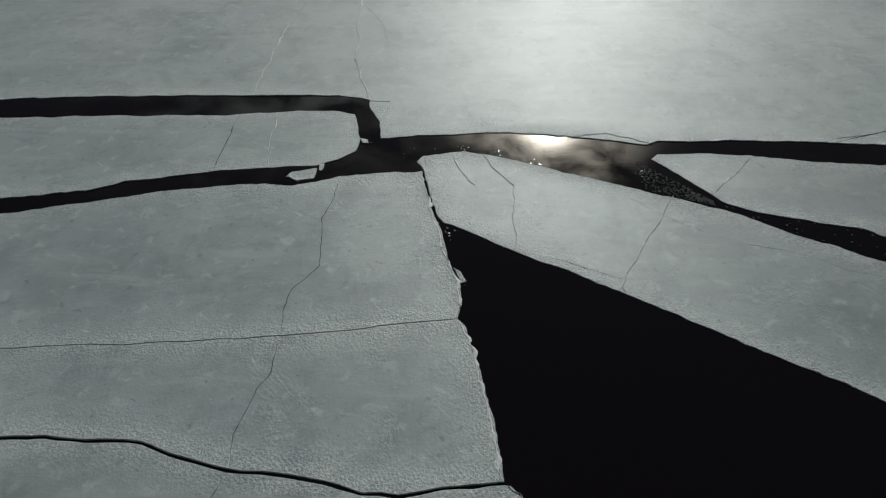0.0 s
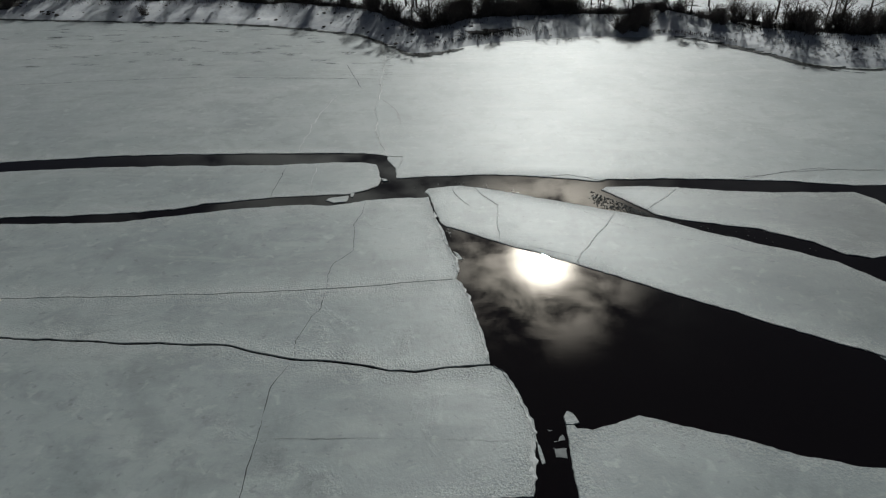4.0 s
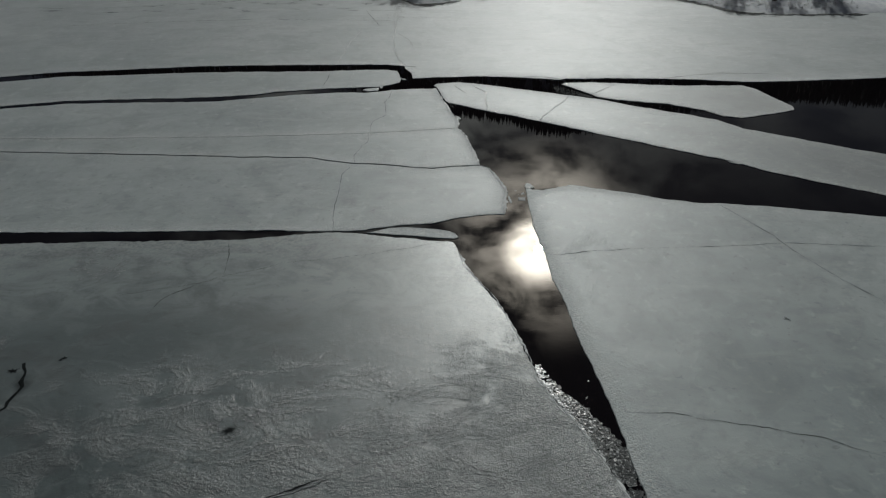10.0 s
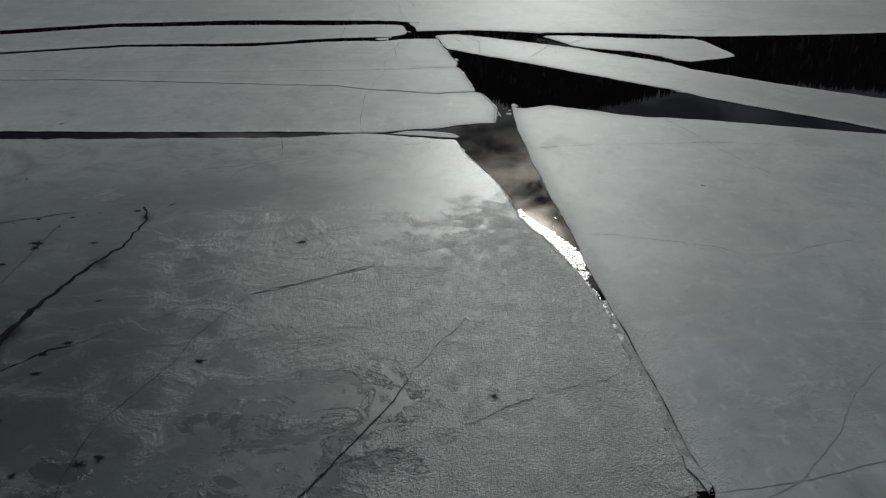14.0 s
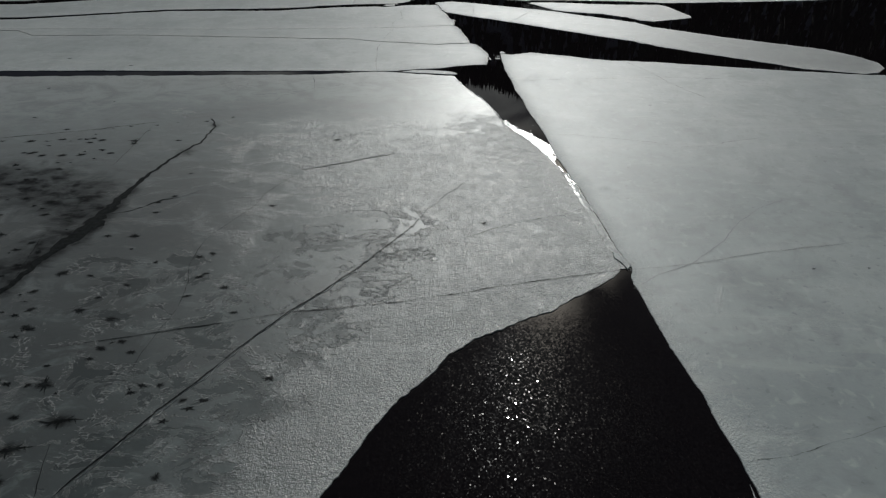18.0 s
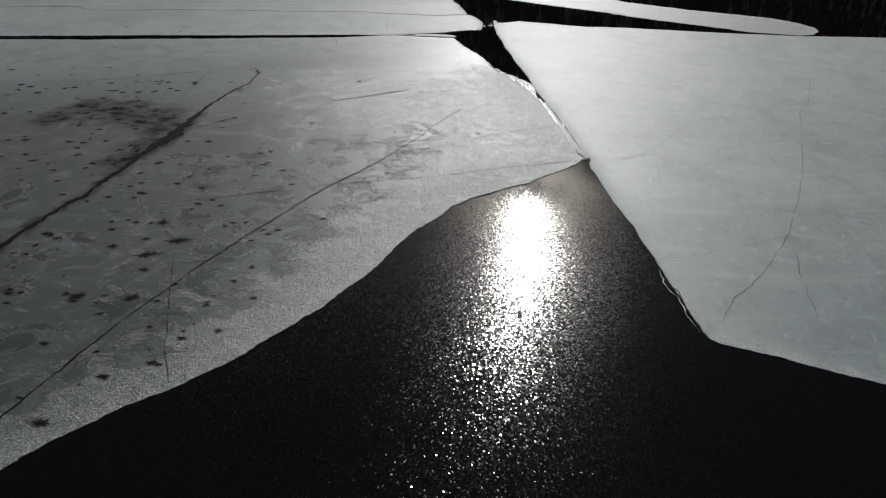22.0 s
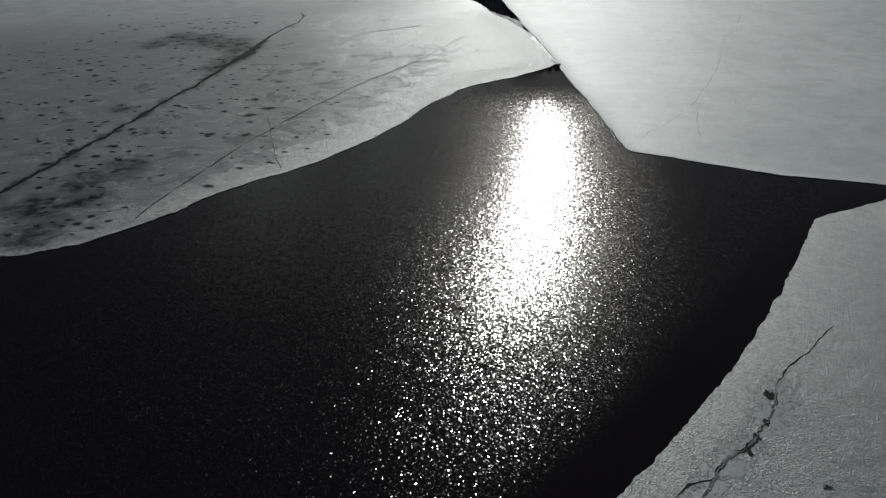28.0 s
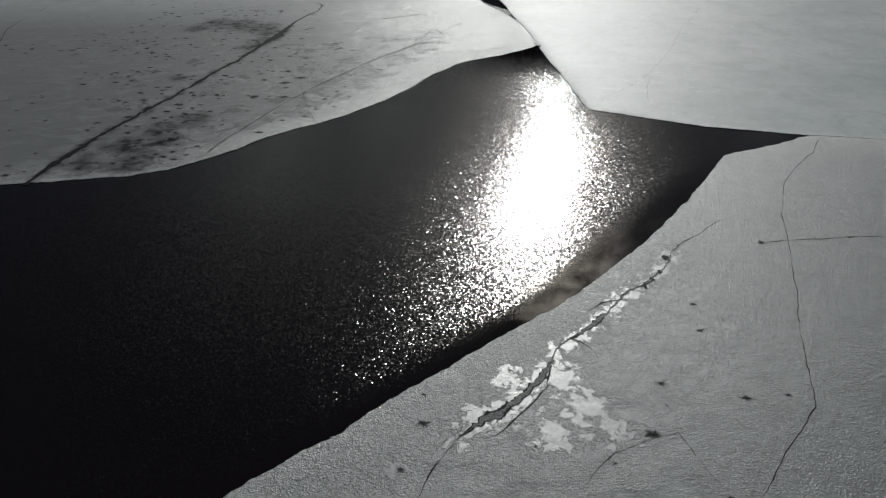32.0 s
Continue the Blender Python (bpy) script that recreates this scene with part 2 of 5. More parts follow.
    gap = g.math("MULTIPLY", g.math("MULTIPLY", crust, g.ramp(g.noise(g.stretch(p, 0.7, 1.2), 2.1, 6.0, 0.7, 0.5), 0.53, 0.62)), 0.7)
    c = g.mix(gap, c, (0.03, 0.037, 0.039))
    # dark refrozen flats with a bright crumbling margin
    pan = g.noise(g.stretch(p, 0.75, 1.1), 0.36, 12.0, 0.72, 0.6)
    pan = g.math("ADD", pan, g.math("MULTIPLY", flat, 0.11))
    field = g.math("MULTIPLY", g.math("MULTIPLY", g.ramp(grain, 0.03, 0.2), g.ramp(flat, 0.03, 0.3)), g.math("SUBTRACT", 1.0, g.math("MULTIPLY", band, 0.8)))
    pool = g.math("MULTIPLY", g.ramp(pan, 0.590, 0.602), field)
    c = g.mix(g.math("MULTIPLY", pool, 0.45), c, (0.030, 0.038, 0.040))
    lace = g.math("MULTIPLY", g.math("MULTIPLY", g.ramp(pan, 0.545, 0.575), g.ramp(pan, 0.590, 0.602, 1.0, 0.0)), field)
    shore = g.math("MULTIPLY", g.math("MULTIPLY", g.ramp(lie, 0.47, 0.488), g.ramp(lie, 0.50, 0.515, 1.0, 0.0)), field)
    lace = g.math("MAXIMUM", lace, g.math("MULTIPLY", shore, 0.7))
    lace = g.math("MULTIPLY", lace, g.ramp(g.noise(p, 0.55, 4.0, 0.6), 0.48, 0.60))
    rag = g.math("MULTIPLY", lace, g.ramp(g.math("ADD", worm, g.math("MULTIPLY", fine, 0.25)), 0.16, 0.24, 1.0, 0.0))
    c = g.mix(g.math("MULTIPLY", rag, 0.75), c, (0.165, 0.187, 0.187))
    c = g.mix(g.math("MULTIPLY", g.math("SUBTRACT", lace, rag), 0.4), c, (0.034, 0.041, 0.043))
    # crumbling bright rim
    c = g.mix(g.math("MULTIPLY", rim, g.ramp(grit, 0.42, 0.56, 0.08, 0.65)), c, (0.38, 0.40, 0.395))
    # pale flooded glaze, pitted by islands of crust
    lap = g.math("ADD", pale, g.math("MULTIPLY", g.math("SUBTRACT", g.noise(p, 1.0, 12.0, 0.76, 0.4), 0.5), 3.6))
    glaze = g.math("MULTIPLY", g.ramp(lap, 0.50, 0.54), g.ramp(pale, 0.02, 0.12))
    edge = g.math("MULTIPLY", g.math("MULTIPLY", g.ramp(lap, 0.36, 0.46), g.ramp(lap, 0.48, 0.52, 1.0, 0.0)), g.ramp(pale, 0.06, 0.2))
    c = g.mix(g.math("MULTIPLY", glaze, g.ramp(fine, 0.35, 0.6, 0.55, 0.35)), c, (0.205, 0.232, 0.236))
    c = g.mix(g.math("MULTIPLY", edge, 0.6), c, (0.035, 0.04, 0.042))
    # soaked ice
    spot = g.math("ADD", soak, g.math("MULTIPLY", g.math("SUBTRACT", g.noise(g.stretch(p, 0.7, 1.0), 0.55, 5.0, 0.65, 0.5), 0.5), 1.5))
    speck = g.ramp(g.noise(g.stretch(p, 0.85, 1.1), 0.7, 5.0, 0.6, 0.3), 0.36, 0.66, 0.5, 1.0)
    dark = g.math("MULTIPLY", g.math("MULTIPLY", g.ramp(spot, 0.1, 0.95), speck), g.ramp(soak, 0.02, 0.25))
    c = g.mix(g.math("MULTIPLY", dark, 0.94), c, (0.013, 0.013, 0.014))
    level = g.math("MAXIMUM", g.math("MAXIMUM", pool, glaze), g.math("MULTIPLY", dark, 0.7))
    h = g.math("ADD", g.math("MULTIPLY", g.noise(p, 6.5, 4.0, 0.7, 0.2), 0.75), g.math("ADD", g.math("MULTIPLY", pebble, 0.5), g.math("MULTIPLY", bead, 0.4)))
    coarse = g.ramp(g.noise(p, 0.9, 7.0, 0.7, 0.5), 0.36, 0.62, 0.7, 1.1)
    h = g.math("MULTIPLY", h, g.math("ADD", 0.10, g.math("MULTIPLY", g.math("MULTIPLY", crust, coarse), g.math("ADD", 0.95, g.math("MULTIPLY", band, 0.3)))))
    h = g.math("MULTIPLY", h, g.math("SUBTRACT", 1.0, g.math("MULTIPLY", level, 0.8)))
    h = g.math("ADD", h, g.math("ADD", g.math("MULTIPLY", mid, 0.42), g.math("MULTIPLY", rag, 0.9)))
    h = g.math("ADD", h, g.math("MULTIPLY", crust, 0.1))
    h = g.math("SUBTRACT", h, g.math("MULTIPLY", level, 0.2))
    rough = g.math("SUBTRACT", 0.45, g.math("MULTIPLY", glaze, 0.05))
    b = finish(g, c, rough, h, 0.65, 0.06, IOR=1.5, Sheen_Roughness=0.4)
    g.tree.links.new(g.math("SUBTRACT", g.math("SUBTRACT", g.math("ADD", 0.78, g.math("MULTIPLY", crust, 0.14)), g.math("MULTIPLY", darken, 0.15)), g.math("ADD", g.math("MULTIPLY", dark, 0.6), g.math("MULTIPLY", pool, 0.3))), b.inputs["Specular IOR Level"])
    g.tree.links.new(g.math("SUBTRACT", g.math("SUBTRACT", 0.64, g.math("MULTIPLY", darken, 0.15)), g.math("ADD", g.math("MULTIPLY", dark, 0.55), g.math("MULTIPLY", pool, 0.2)), clamp=True), b.inputs["Sheen Weight"])
    return m


def water_material():
    """Black water, glassy in the north and broken into small wind ripples further south."""
    m, g, p = material("dark river water")
    spot = g.add("ShaderNodeSeparateXYZ", {0: p})
    x, y = spot.outputs[0], spot.outputs[1]
    lee = g.math("MULTIPLY", g.math("ADD", g.math("SUBTRACT", y, x), 113.0), 0.7071)
    wind = g.math("MULTIPLY", g.ramp(y, -46.0, -68.0), g.ramp(lee, -2.0, 2.5))
    gust = g.ramp(g.noise(g.stretch(p, 1.0, 1.0, 1.0, 0.6), 0.08, 3.0, 0.5), 0.32, 0.60, 0.8, 1.1)
    gust = g.math("MULTIPLY", gust, g.ramp(y, -97.0, -113.0, 1.0, 1.35))
    blow = g.math("MULTIPLY", wind, gust)
    # every ripple face leans its own way, most of them only a little
    cells = g.add("ShaderNodeTexVoronoi", {"Vector": g.stretch(p, 1.0, 0.8), "Scale": 12.0}).outputs["Color"]
    part_of = g.add("ShaderNodeSeparateColor", {0: cells})
    turn = g.math("MULTIPLY", part_of.outputs[0], 6.2832)
    steep = g.math("SQRT", g.math("MULTIPLY", g.math("LOGARITHM", g.math("MAXIMUM", part_of.outputs[1], 0.003), math.e), -2.0))
    lean = g.math("MULTIPLY", steep, g.math("MULTIPLY", blow, g.ramp(y, -74.0, -96.0, 0.054, 0.06)))
    along = g.math("MULTIPLY", g.math("COSINE", turn), lean)
    across = g.math("MULTIPLY", g.math("MULTIPLY", g.math("SINE", turn), lean), g.ramp(y, -62.0, -108.0, 0.28, 0.58))
    # the wind veers from north to north-east on the way south
    veer = g.ramp(y, -52.0, -105.0, 0.16, 0.82)
    nx = g.math("ADD", g.math("MULTIPLY", along, g.math("SINE", veer)), g.math("MULTIPLY", across, g.math("COSINE", veer)))
    nx = g.math("SUBTRACT", nx, g.math("MULTIPLY", wind, 0.012))
    ny = g.math("SUBTRACT", g.math("MULTIPLY", along, g.math("COSINE", veer)), g.math("MULTIPLY", across, g.math("SINE", veer)))
    face = g.add("ShaderNodeCombineXYZ", {0: nx, 1: ny, 2: 1.0}).outputs[0]
    face = g.add("ShaderNodeVectorMath", {0: face}, ops="NORMALIZE").outputs[0]
    swell = g.math("ADD", g.math("ADD", g.math("MULTIPLY", g.noise(p, 0.8, 2.0, 0.5), 0.012), g.math("MULTIPLY", g.noise(g.stretch(p, 0.45, 1.6), 2.6, 3.0, 0.6), 0.007)), g.math("MULTIPLY", g.math("MULTIPLY", g.noise(p, 5.0, 1.0, 0.5), blow), 0.06))
    rough = g.math("ADD", 0.01, g.math("MULTIPLY", g.math("POWER", wind, 0.5), g.ramp(y, -74.0, -96.0, 0.108, 0.12)))
    b = finish(g, (0.0058, 0.0046, 0.0055), rough, IOR=1.333)
    n = g.add("ShaderNodeBump", {"Strength": 1.0, "Distance": 0.05, "Height": swell, "Normal": face})
    g.tree.links.new(n.outputs[0], b.inputs["Normal"])
    return m


def plain_material(name, lo, hi, scale, rough, strength=0.4, distance=0.05, shine=0.5):
    m, g, p = material(name)
    a = g.noise(p, scale, 6.0, 0.6)
    finish(g, g.mix(g.ramp(a, 0.3, 0.7), lo, hi), rough, a, strength, distance, Specular_IOR_Level=shine)
    return m


def veiled_grit():
    """A thin, patchy film of dust that lets the ice show through."""
    m, g, p = material("windblown grit")
    b = g.add("ShaderNodeBsdfPrincipled", {"Base Color": (0.07, 0.08, 0.08, 1), "Roughness": 0.7})
    clear = g.add("ShaderNodeBsdfTransparent")
    thick = g.ramp(g.noise(g.stretch(p, 1.0, 2.5), 1.6, 5.0, 0.65), 0.38, 0.66, 0.0, 0.42)
    both = g.add("ShaderNodeMixShader", {0: thick, 1: clear.outputs[0], 2: b.outputs[0]})
    g.add("ShaderNodeOutputMaterial", {0: both.outputs[0]})
    return m


def bank_material():
    """Old bank snow, thawed down to dark soil and dead leaves where the stored value is high."""
    m, g, p = material("thawing bank snow")
    n = g.add("ShaderNodeAttribute")
    n.attribute_name = "bare"
    a = g.noise(p, 0.8, 6.0, 0.6)
    b = g.noise(g.stretch(p, 0.6, 1.3), 0.5, 9.0, 0.72, 0.4)
    c = g.mix(g.ramp(a, 0.3, 0.7), (0.62, 0.65, 0.70), (0.82, 0.84, 0.87))
    open_soil = g.ramp(g.math("ADD", b, g.math("MULTIPLY", g.math("SUBTRACT", n.outputs["Fac"], 0.5), 0.5)), 0.50, 0.56)
    c = g.mix(open_soil, c, g.mix(g.ramp(g.noise(p, 2.5, 5.0, 0.65), 0.35, 0.65), (0.014, 0.012, 0.011), (0.075, 0.065, 0.058)))
    h = g.math("ADD", a, g.math("MULTIPLY", g.noise(p, 3.0, 5.0, 0.7), g.math("ADD", 0.2, open_soil)))
    finish(g, c, g.math("ADD", 0.7, g.math("MULTIPLY", open_soil, 0.2)), h, 0.5, 0.08)
    return m


ICE = smooth_ice()
OLD_ICE = weathered_ice()
WATER = water_material()
SNOW = bank_material()
SEAM = plain_material("refrozen crack ice", (0.005, 0.006, 0.007), (0.018, 0.021, 0.022), 3.0, 0.6, 0.2, 0.02, 0.05)
BARK = plain_material("dark bark", (0.045, 0.038, 0.032), (0.10, 0.085, 0.072), 4.0, 0.85)
TWIG = plain_material("bare twigs", (0.085, 0.072, 0.066), (0.17, 0.145, 0.13), 2.0, 0.9)
FROST = plain_material("frosted ice ridge", (0.5, 0.52, 0.52), (0.66, 0.68, 0.68), 6.0, 0.6, 0.5, 0.03)
SLUSH = plain_material("broken slush ice", (0.09, 0.098, 0.099), (0.36, 0.38, 0.38), 5.0, 0.27, 0.5, 0.04)
FILM = plain_material("wet slush film", (0.02, 0.022, 0.023), (0.10, 0.108, 0.109), 5.0, 0.2, 0.32, 0.04)
SUNKEN = plain_material("sunken grey ice", (0.10, 0.115, 0.12), (0.17, 0.185, 0.19), 1.5, 0.6, 0.3, 0.02, 0.3)
WET = plain_material("wet grey ice", (0.10, 0.115, 0.12), (0.17, 0.185, 0.19), 1.5, 0.3, 0.3, 0.02, 0.35)
RUBBLE = plain_material("crumbled wet ice", (0.012, 0.014, 0.015), (0.15, 0.168, 0.17), 9.0, 0.55, 0.9, 0.06, 0.3)
BRASH = plain_material("dark brash ice", (0.012, 0.013, 0.014), (0.06, 0.065, 0.066), 4.0, 0.8, 0.5, 0.03, 0.15)
STAIN = plain_material("grey meltwater stain", (0.17, 0.19, 0.195), (0.24, 0.26, 0.265), 1.0, 0.5, 0.3, 0.02)
GRIT = veiled_grit()
CONIFER = plain_material("spruce foliage", (0.02, 0.032, 0.02), (0.04, 0.055, 0.035), 0.3, 0.9)
DIRT = plain_material("trodden dirt", (0.12, 0.122, 0.118), (0.26, 0.27, 0.265), 2.0, 0.8, 0.3, 0.02)
SOIL = plain_material("dark bank soil", (0.03, 0.027, 0.024), (0.09, 0.08, 0.07), 1.2, 0.9)


# ---- mesh helpers ----
def part(name, bm, mat, parent=None, label=""):
    """Links a bmesh as one object, under a thing or part where one is given."""
    me = bpy.data.meshes.new(name)
    bm.to_mesh(me)
    bm.free()
    me.materials.append(mat)
    ob = new(name, me)
    ob.parent = parent
    return tagged(ob, label)


def from_lists(name, verts, faces, mat, parent=None, label="", smooth=False):
    me = bpy.data.meshes.new(name)
    me.from_pydata(verts, [], faces)
    me.materials.append(mat)
    if smooth:
        me.shade_smooth()
    ob = new(name, me)
    ob.parent = parent
    return tagged(ob, label)


def pts(text):
    return [tuple(float(v) for v in p.split(",")) for p in text.split()]


def ragged(line, step=0.7, amp=0.1, seed=0.0, far=110.0):
    """The line in short pieces, pushed aside by noise as a broken ice edge is. Coarse where it lies far off."""
    out = []
    for (ax, ay), (bx, by) in zip(line, line[1:]):
        d = math.hypot(bx - ax, by - ay)
        if d < 1e-6:
            continue
        n = max(1, int(d / (step if max(abs(ax), abs(bx)) < far else 12)))
        nx, ny = -(by - ay) / d, (bx - ax) / d
        for i in range(n):
            t = i / n
            x, y = ax + (bx - ax) * t, ay + (by - ay) * t
            k = noise.noise((x * 0.45, y * 0.45, seed)) * 1.6 + noise.noise((x * 1.7, y * 1.7, seed + 9)) * 0.9
            k += noise.noise((x * 4.1, y * 4.1, seed + 3)) * 0.6
            out.append((x + nx * k * amp, y + ny * k * amp))
    out.append(line[-1])
    return out


def shifted(line, dx, dy):
    return [(x + dx, y + dy) for x, y in line]


def area(ring):
    return sum(a[0] * b[1] - b[0] * a[1] for a, b in zip(ring, ring[1:] + ring[:1])) / 2


def inward(ring, d):
    out, n = [], len(ring)
    for i, (x, y) in enumerate(ring):
        (ax, ay), (bx, by) = ring[i - 1], ring[(i + 1) % n]
        tx, ty = bx - ax, by - ay
        k = math.hypot(tx, ty) or 1.0
        out.append((x - ty / k * d, y + tx / k * d))
    return out


WATER_Z = -0.055
FLOOD = pts("-29.6,-14.6 -28.8,-16.8 -28.8,-18.6 -29.2,-20.8 -30.6,-24.7 -31.9,-28.4 -32.6,-31.7 -33.2,-35.3 -33.9,-38.9 -35.4,-43.6 "
            "-36.6,-48.1 -37.9,-53 -39.6,-57.6 -41.3,-63.4 -42.7,-67.6 -44,-71 -45.2,-74.9 -46.5,-78.2 -47.8,-83 -48.6,-86 -49.5,-90 -50,-93.6")
# x, y, reach of soaked ice beside the flooded crack and in the thawing corner
SOAKED = [(-37.5, -33, 4.2), (-41.5, -31, 4.6), (-35.5, -36.5, 2.8), (-36, -41, 2.4), (-37.5, -45, 1.8), (-46, -29, 3.0), (-37.5, -76, 2.6), (-40.5, -79, 3.0), (-43, -84, 3.4),
          (-41, -88.5, 3.2), (-46, -89, 2.6), (-39, -83, 2.2), (-44, -60, 1.6), (-49, -33, 2.5)]
POOLS = [(-25.1, -57.4, 2.8), (-22.5, -58.6, 1.8), (-29, -45.6, 3.2), (-24, -45.2, 2.4), (-16, -58.6, 2.6), (-17.4, -64.3, 2.6), (-13, -48.7, 2.0), (-6.6, -39, 1.2), (-9.9, -44.4, 1.5),
         (-20.4, -52.6, 3.0), (-15.4, -45.3, 2.0), (-21.7, -65, 2.6), (-12, -53, 2.2), (-19, -60, 2.4), (-26, -50, 2.4), (-17, -40, 1.4), (-32, -54, 2.4), (-27.6, -68.5, 2.2),
         (-32.4, -72.8, 2.6), (-24.7, -74.7, 2.4), (-38, -66, 2.6), (-36, -60, 2.4), (-20, -70, 2.0), (-44, -52, 2.6), (-50, -60, 3), (-47, -70, 3)]
GLAZED = [(-14.7, -20.2, 1.1), (-29.5, -3, 1.6), (-33.6, -12.5, 1.2), (-2.8, -123, 1.4), (-2.6, -125.6, 1.6), (0.8, -123.6, 1.5), (1.8, -126.2, 1.7), (-0.6, -128.6, 1.7), (-5.3, -126.9, 1.2),
          (3.2, -128.6, 1.2), (-10.4, -131, 0.9), (6.4, -115.2, 0.9), (10.3, -111.9, 0.9)]
# the long rotten crack in the southern sheet
ROTTEN = pts("13.2,-108 12.2,-109.7 11.3,-111 10,-112.2 8.2,-113.7 6.8,-114.8 5.5,-116.6 4.1,-117.9 2.7,-118.9 1.7,-119.8 0.8,-121 0,-122.5 -0.7,-123.6 -1.9,-124.9 "
             "-2.7,-125.6 -3.9,-126.8 -5.1,-127.3 -6.2,-128.2 -6.7,-128.9")


def reach(xy, spots):
    out = np.zeros(len(xy))
    for x, y, r in spots:
        d2 = (xy[:, 0] - x) ** 2 + (xy[:, 1] - y) ** 2
        out = np.maximum(out, np.exp(-d2 / (r * r)))
    return out


def to_lines(xy, a, b):
    """The distance of each point from the nearest of the lines a-b."""
    best = np.full(len(xy), 1e9)
    d = b - a
    n2 = np.maximum((d ** 2).sum(1), 1e-12)
    for k in range(0, len(xy), 400):
        p = xy[k:k + 400, None, :]
        t = np.clip(((p - a) * d).sum(2) / n2, 0, 1)
        q = a + t[:, :, None] * d
        best[k:k + 400] = np.sqrt(((p - q) ** 2).sum(2).min(1))
    return best


def inside(xy, ring):
    r = np.array(ring)
    a, b = r, np.roll(r, -1, 0)
    out = np.zeros(len(xy), bool)
    for k in range(0, len(xy), 400):
        x, y = xy[k:k + 400, 0][:, None], xy[k:k + 400, 1][:, None]
        cross = (a[:, 1] > y) != (b[:, 1] > y)
        with np.errstate(divide="ignore", invalid="ignore"):
            at = a[:, 0] + (y - a[:, 1]) / (b[:, 1] - a[:, 1]) * (b[:, 0] - a[:, 0])
        out[k:k + 400] = ((cross & (x < at)).sum(1) % 2) == 1
    return out


def relief(x, y):
    """The gentle swells of the ice surface."""
    return 0.035 * noise.noise((x * 0.09, y * 0.12, 2.0)) + 0.014 * noise.noise((x * 0.33, y * 0.33, 5.0))


def floe(name, ring, label, category="ice floe", kind="", thick=0.5, top=0.0, edge=0.03, mat=None, cell=1.3, dim=0.0):
    """A slab of ice with a rounded, slightly undercut rim and a softly uneven top."""
    from mathutils.geometry import delaunay_2d_cdt
    clean = []
    for p in ring:
        if not clean or math.hypot(p[0] - clean[-1][0], p[1] - clean[-1][1]) > 0.04:
            clean.append(p)
    ring = clean if area(clean) > 0 else clean[::-1]
    n = len(ring)
    near = [p for p in ring if abs(p[0]) < 90 and -145 < p[1] < 125]
    x0, x1 = max(-84, min(p[0] for p in near)), min(76, max(p[0] for p in near))
    y0, y1 = max(-140, min(p[1] for p in near)), min(116, max(p[1] for p in near))
    gx, gy = np.meshgrid(np.arange(x0, x1 + cell, cell), np.arange(y0, y1 + cell, cell))
    rg = np.random.RandomState(int(abs(x0 * 7 + y0 * 13)))
    grid = np.stack([gx.ravel(), gy.ravel()], 1) + rg.uniform(-0.3, 0.3, (gx.size, 2)) * cell
    fx, fy = np.meshgrid(np.arange(-296, 400, 9.0), np.arange(-496, 150, 9.0))
    far = np.stack([fx.ravel(), fy.ravel()], 1)
    grid = np.concatenate([grid, far[(far[:, 0] < x0 - 2) | (far[:, 0] > x1 + 2) | (far[:, 1] < y0 - 2) | (far[:, 1] > y1 + 2)]])
    inner = inward(ring, edge * 1.5)
    r = np.array(ring)
    a, b = r, np.roll(r, -1, 0)
    grid = grid[inside(grid, inner)]
    if len(grid):
        grid = grid[to_lines(grid, a, b) > 0.35]
    flat2 = [Vector(p) for p in inner] + [Vector(p) for p in grid]
    co, _, tris, *_ = delaunay_2d_cdt(flat2, [], [list(range(n))], 1, 1e-5)
    xy = np.array([(v.x, v.y) for v in co])
    gap = to_lines(xy, a, b)
    lip = np.exp(-gap / 0.5)
    verts = [(x, y, top + relief(x, y) + 0.03 * k * (0.3 + noise.noise((x * 1.3, y * 1.3, 8)))) for (x, y), k in zip(xy, lip)]
    faces = [tuple(t) for t in tris]
    m = len(verts)
    for d, z in ((edge * 1.5, 0.0), (edge * 0.5, -0.015), (0.0, -0.05), (edge * 0.3, -0.12), (edge * 1.5, -thick)):
        verts += [(x, y, top + z + (relief(x, y) + 0.03 * (0.3 + noise.noise((x * 1.3, y * 1.3, 8))) if z > -0.1 else 0)) for x, y in inward(ring, d)]
    for k in range(4):
        for i in range(n):
            j = (i + 1) % n
            faces.append((m + k * n + i, m + (k + 1) * n + i, m + (k + 1) * n + j, m + k * n + j))
    ob = from_lists(name, verts, faces, mat or ICE, smooth=True)
    every = np.array([v[:2] for v in verts])
    rim = np.concatenate([np.exp(-gap / (2.2 if mat == OLD_ICE else 0.9)), np.ones(len(verts) - m)]) * (np.abs(every[:, 0]) < 140)
    line = np.array(FLOOD)
    soak = 1.1 * np.exp(-(to_lines(every, line[:-1], line[1:]) / (0.22 + 0.3 * np.clip((-every[:, 1] - 25) / 14, 0, 1) + 1.0 * np.exp(-((every[:, 1] + 39) / 5) ** 2))) ** 2)
    soak = np.maximum(soak, 1.05 * reach(every, SOAKED)) * (every[:, 0] < -25)
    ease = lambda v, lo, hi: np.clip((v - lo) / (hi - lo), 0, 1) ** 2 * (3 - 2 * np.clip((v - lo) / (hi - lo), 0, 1))
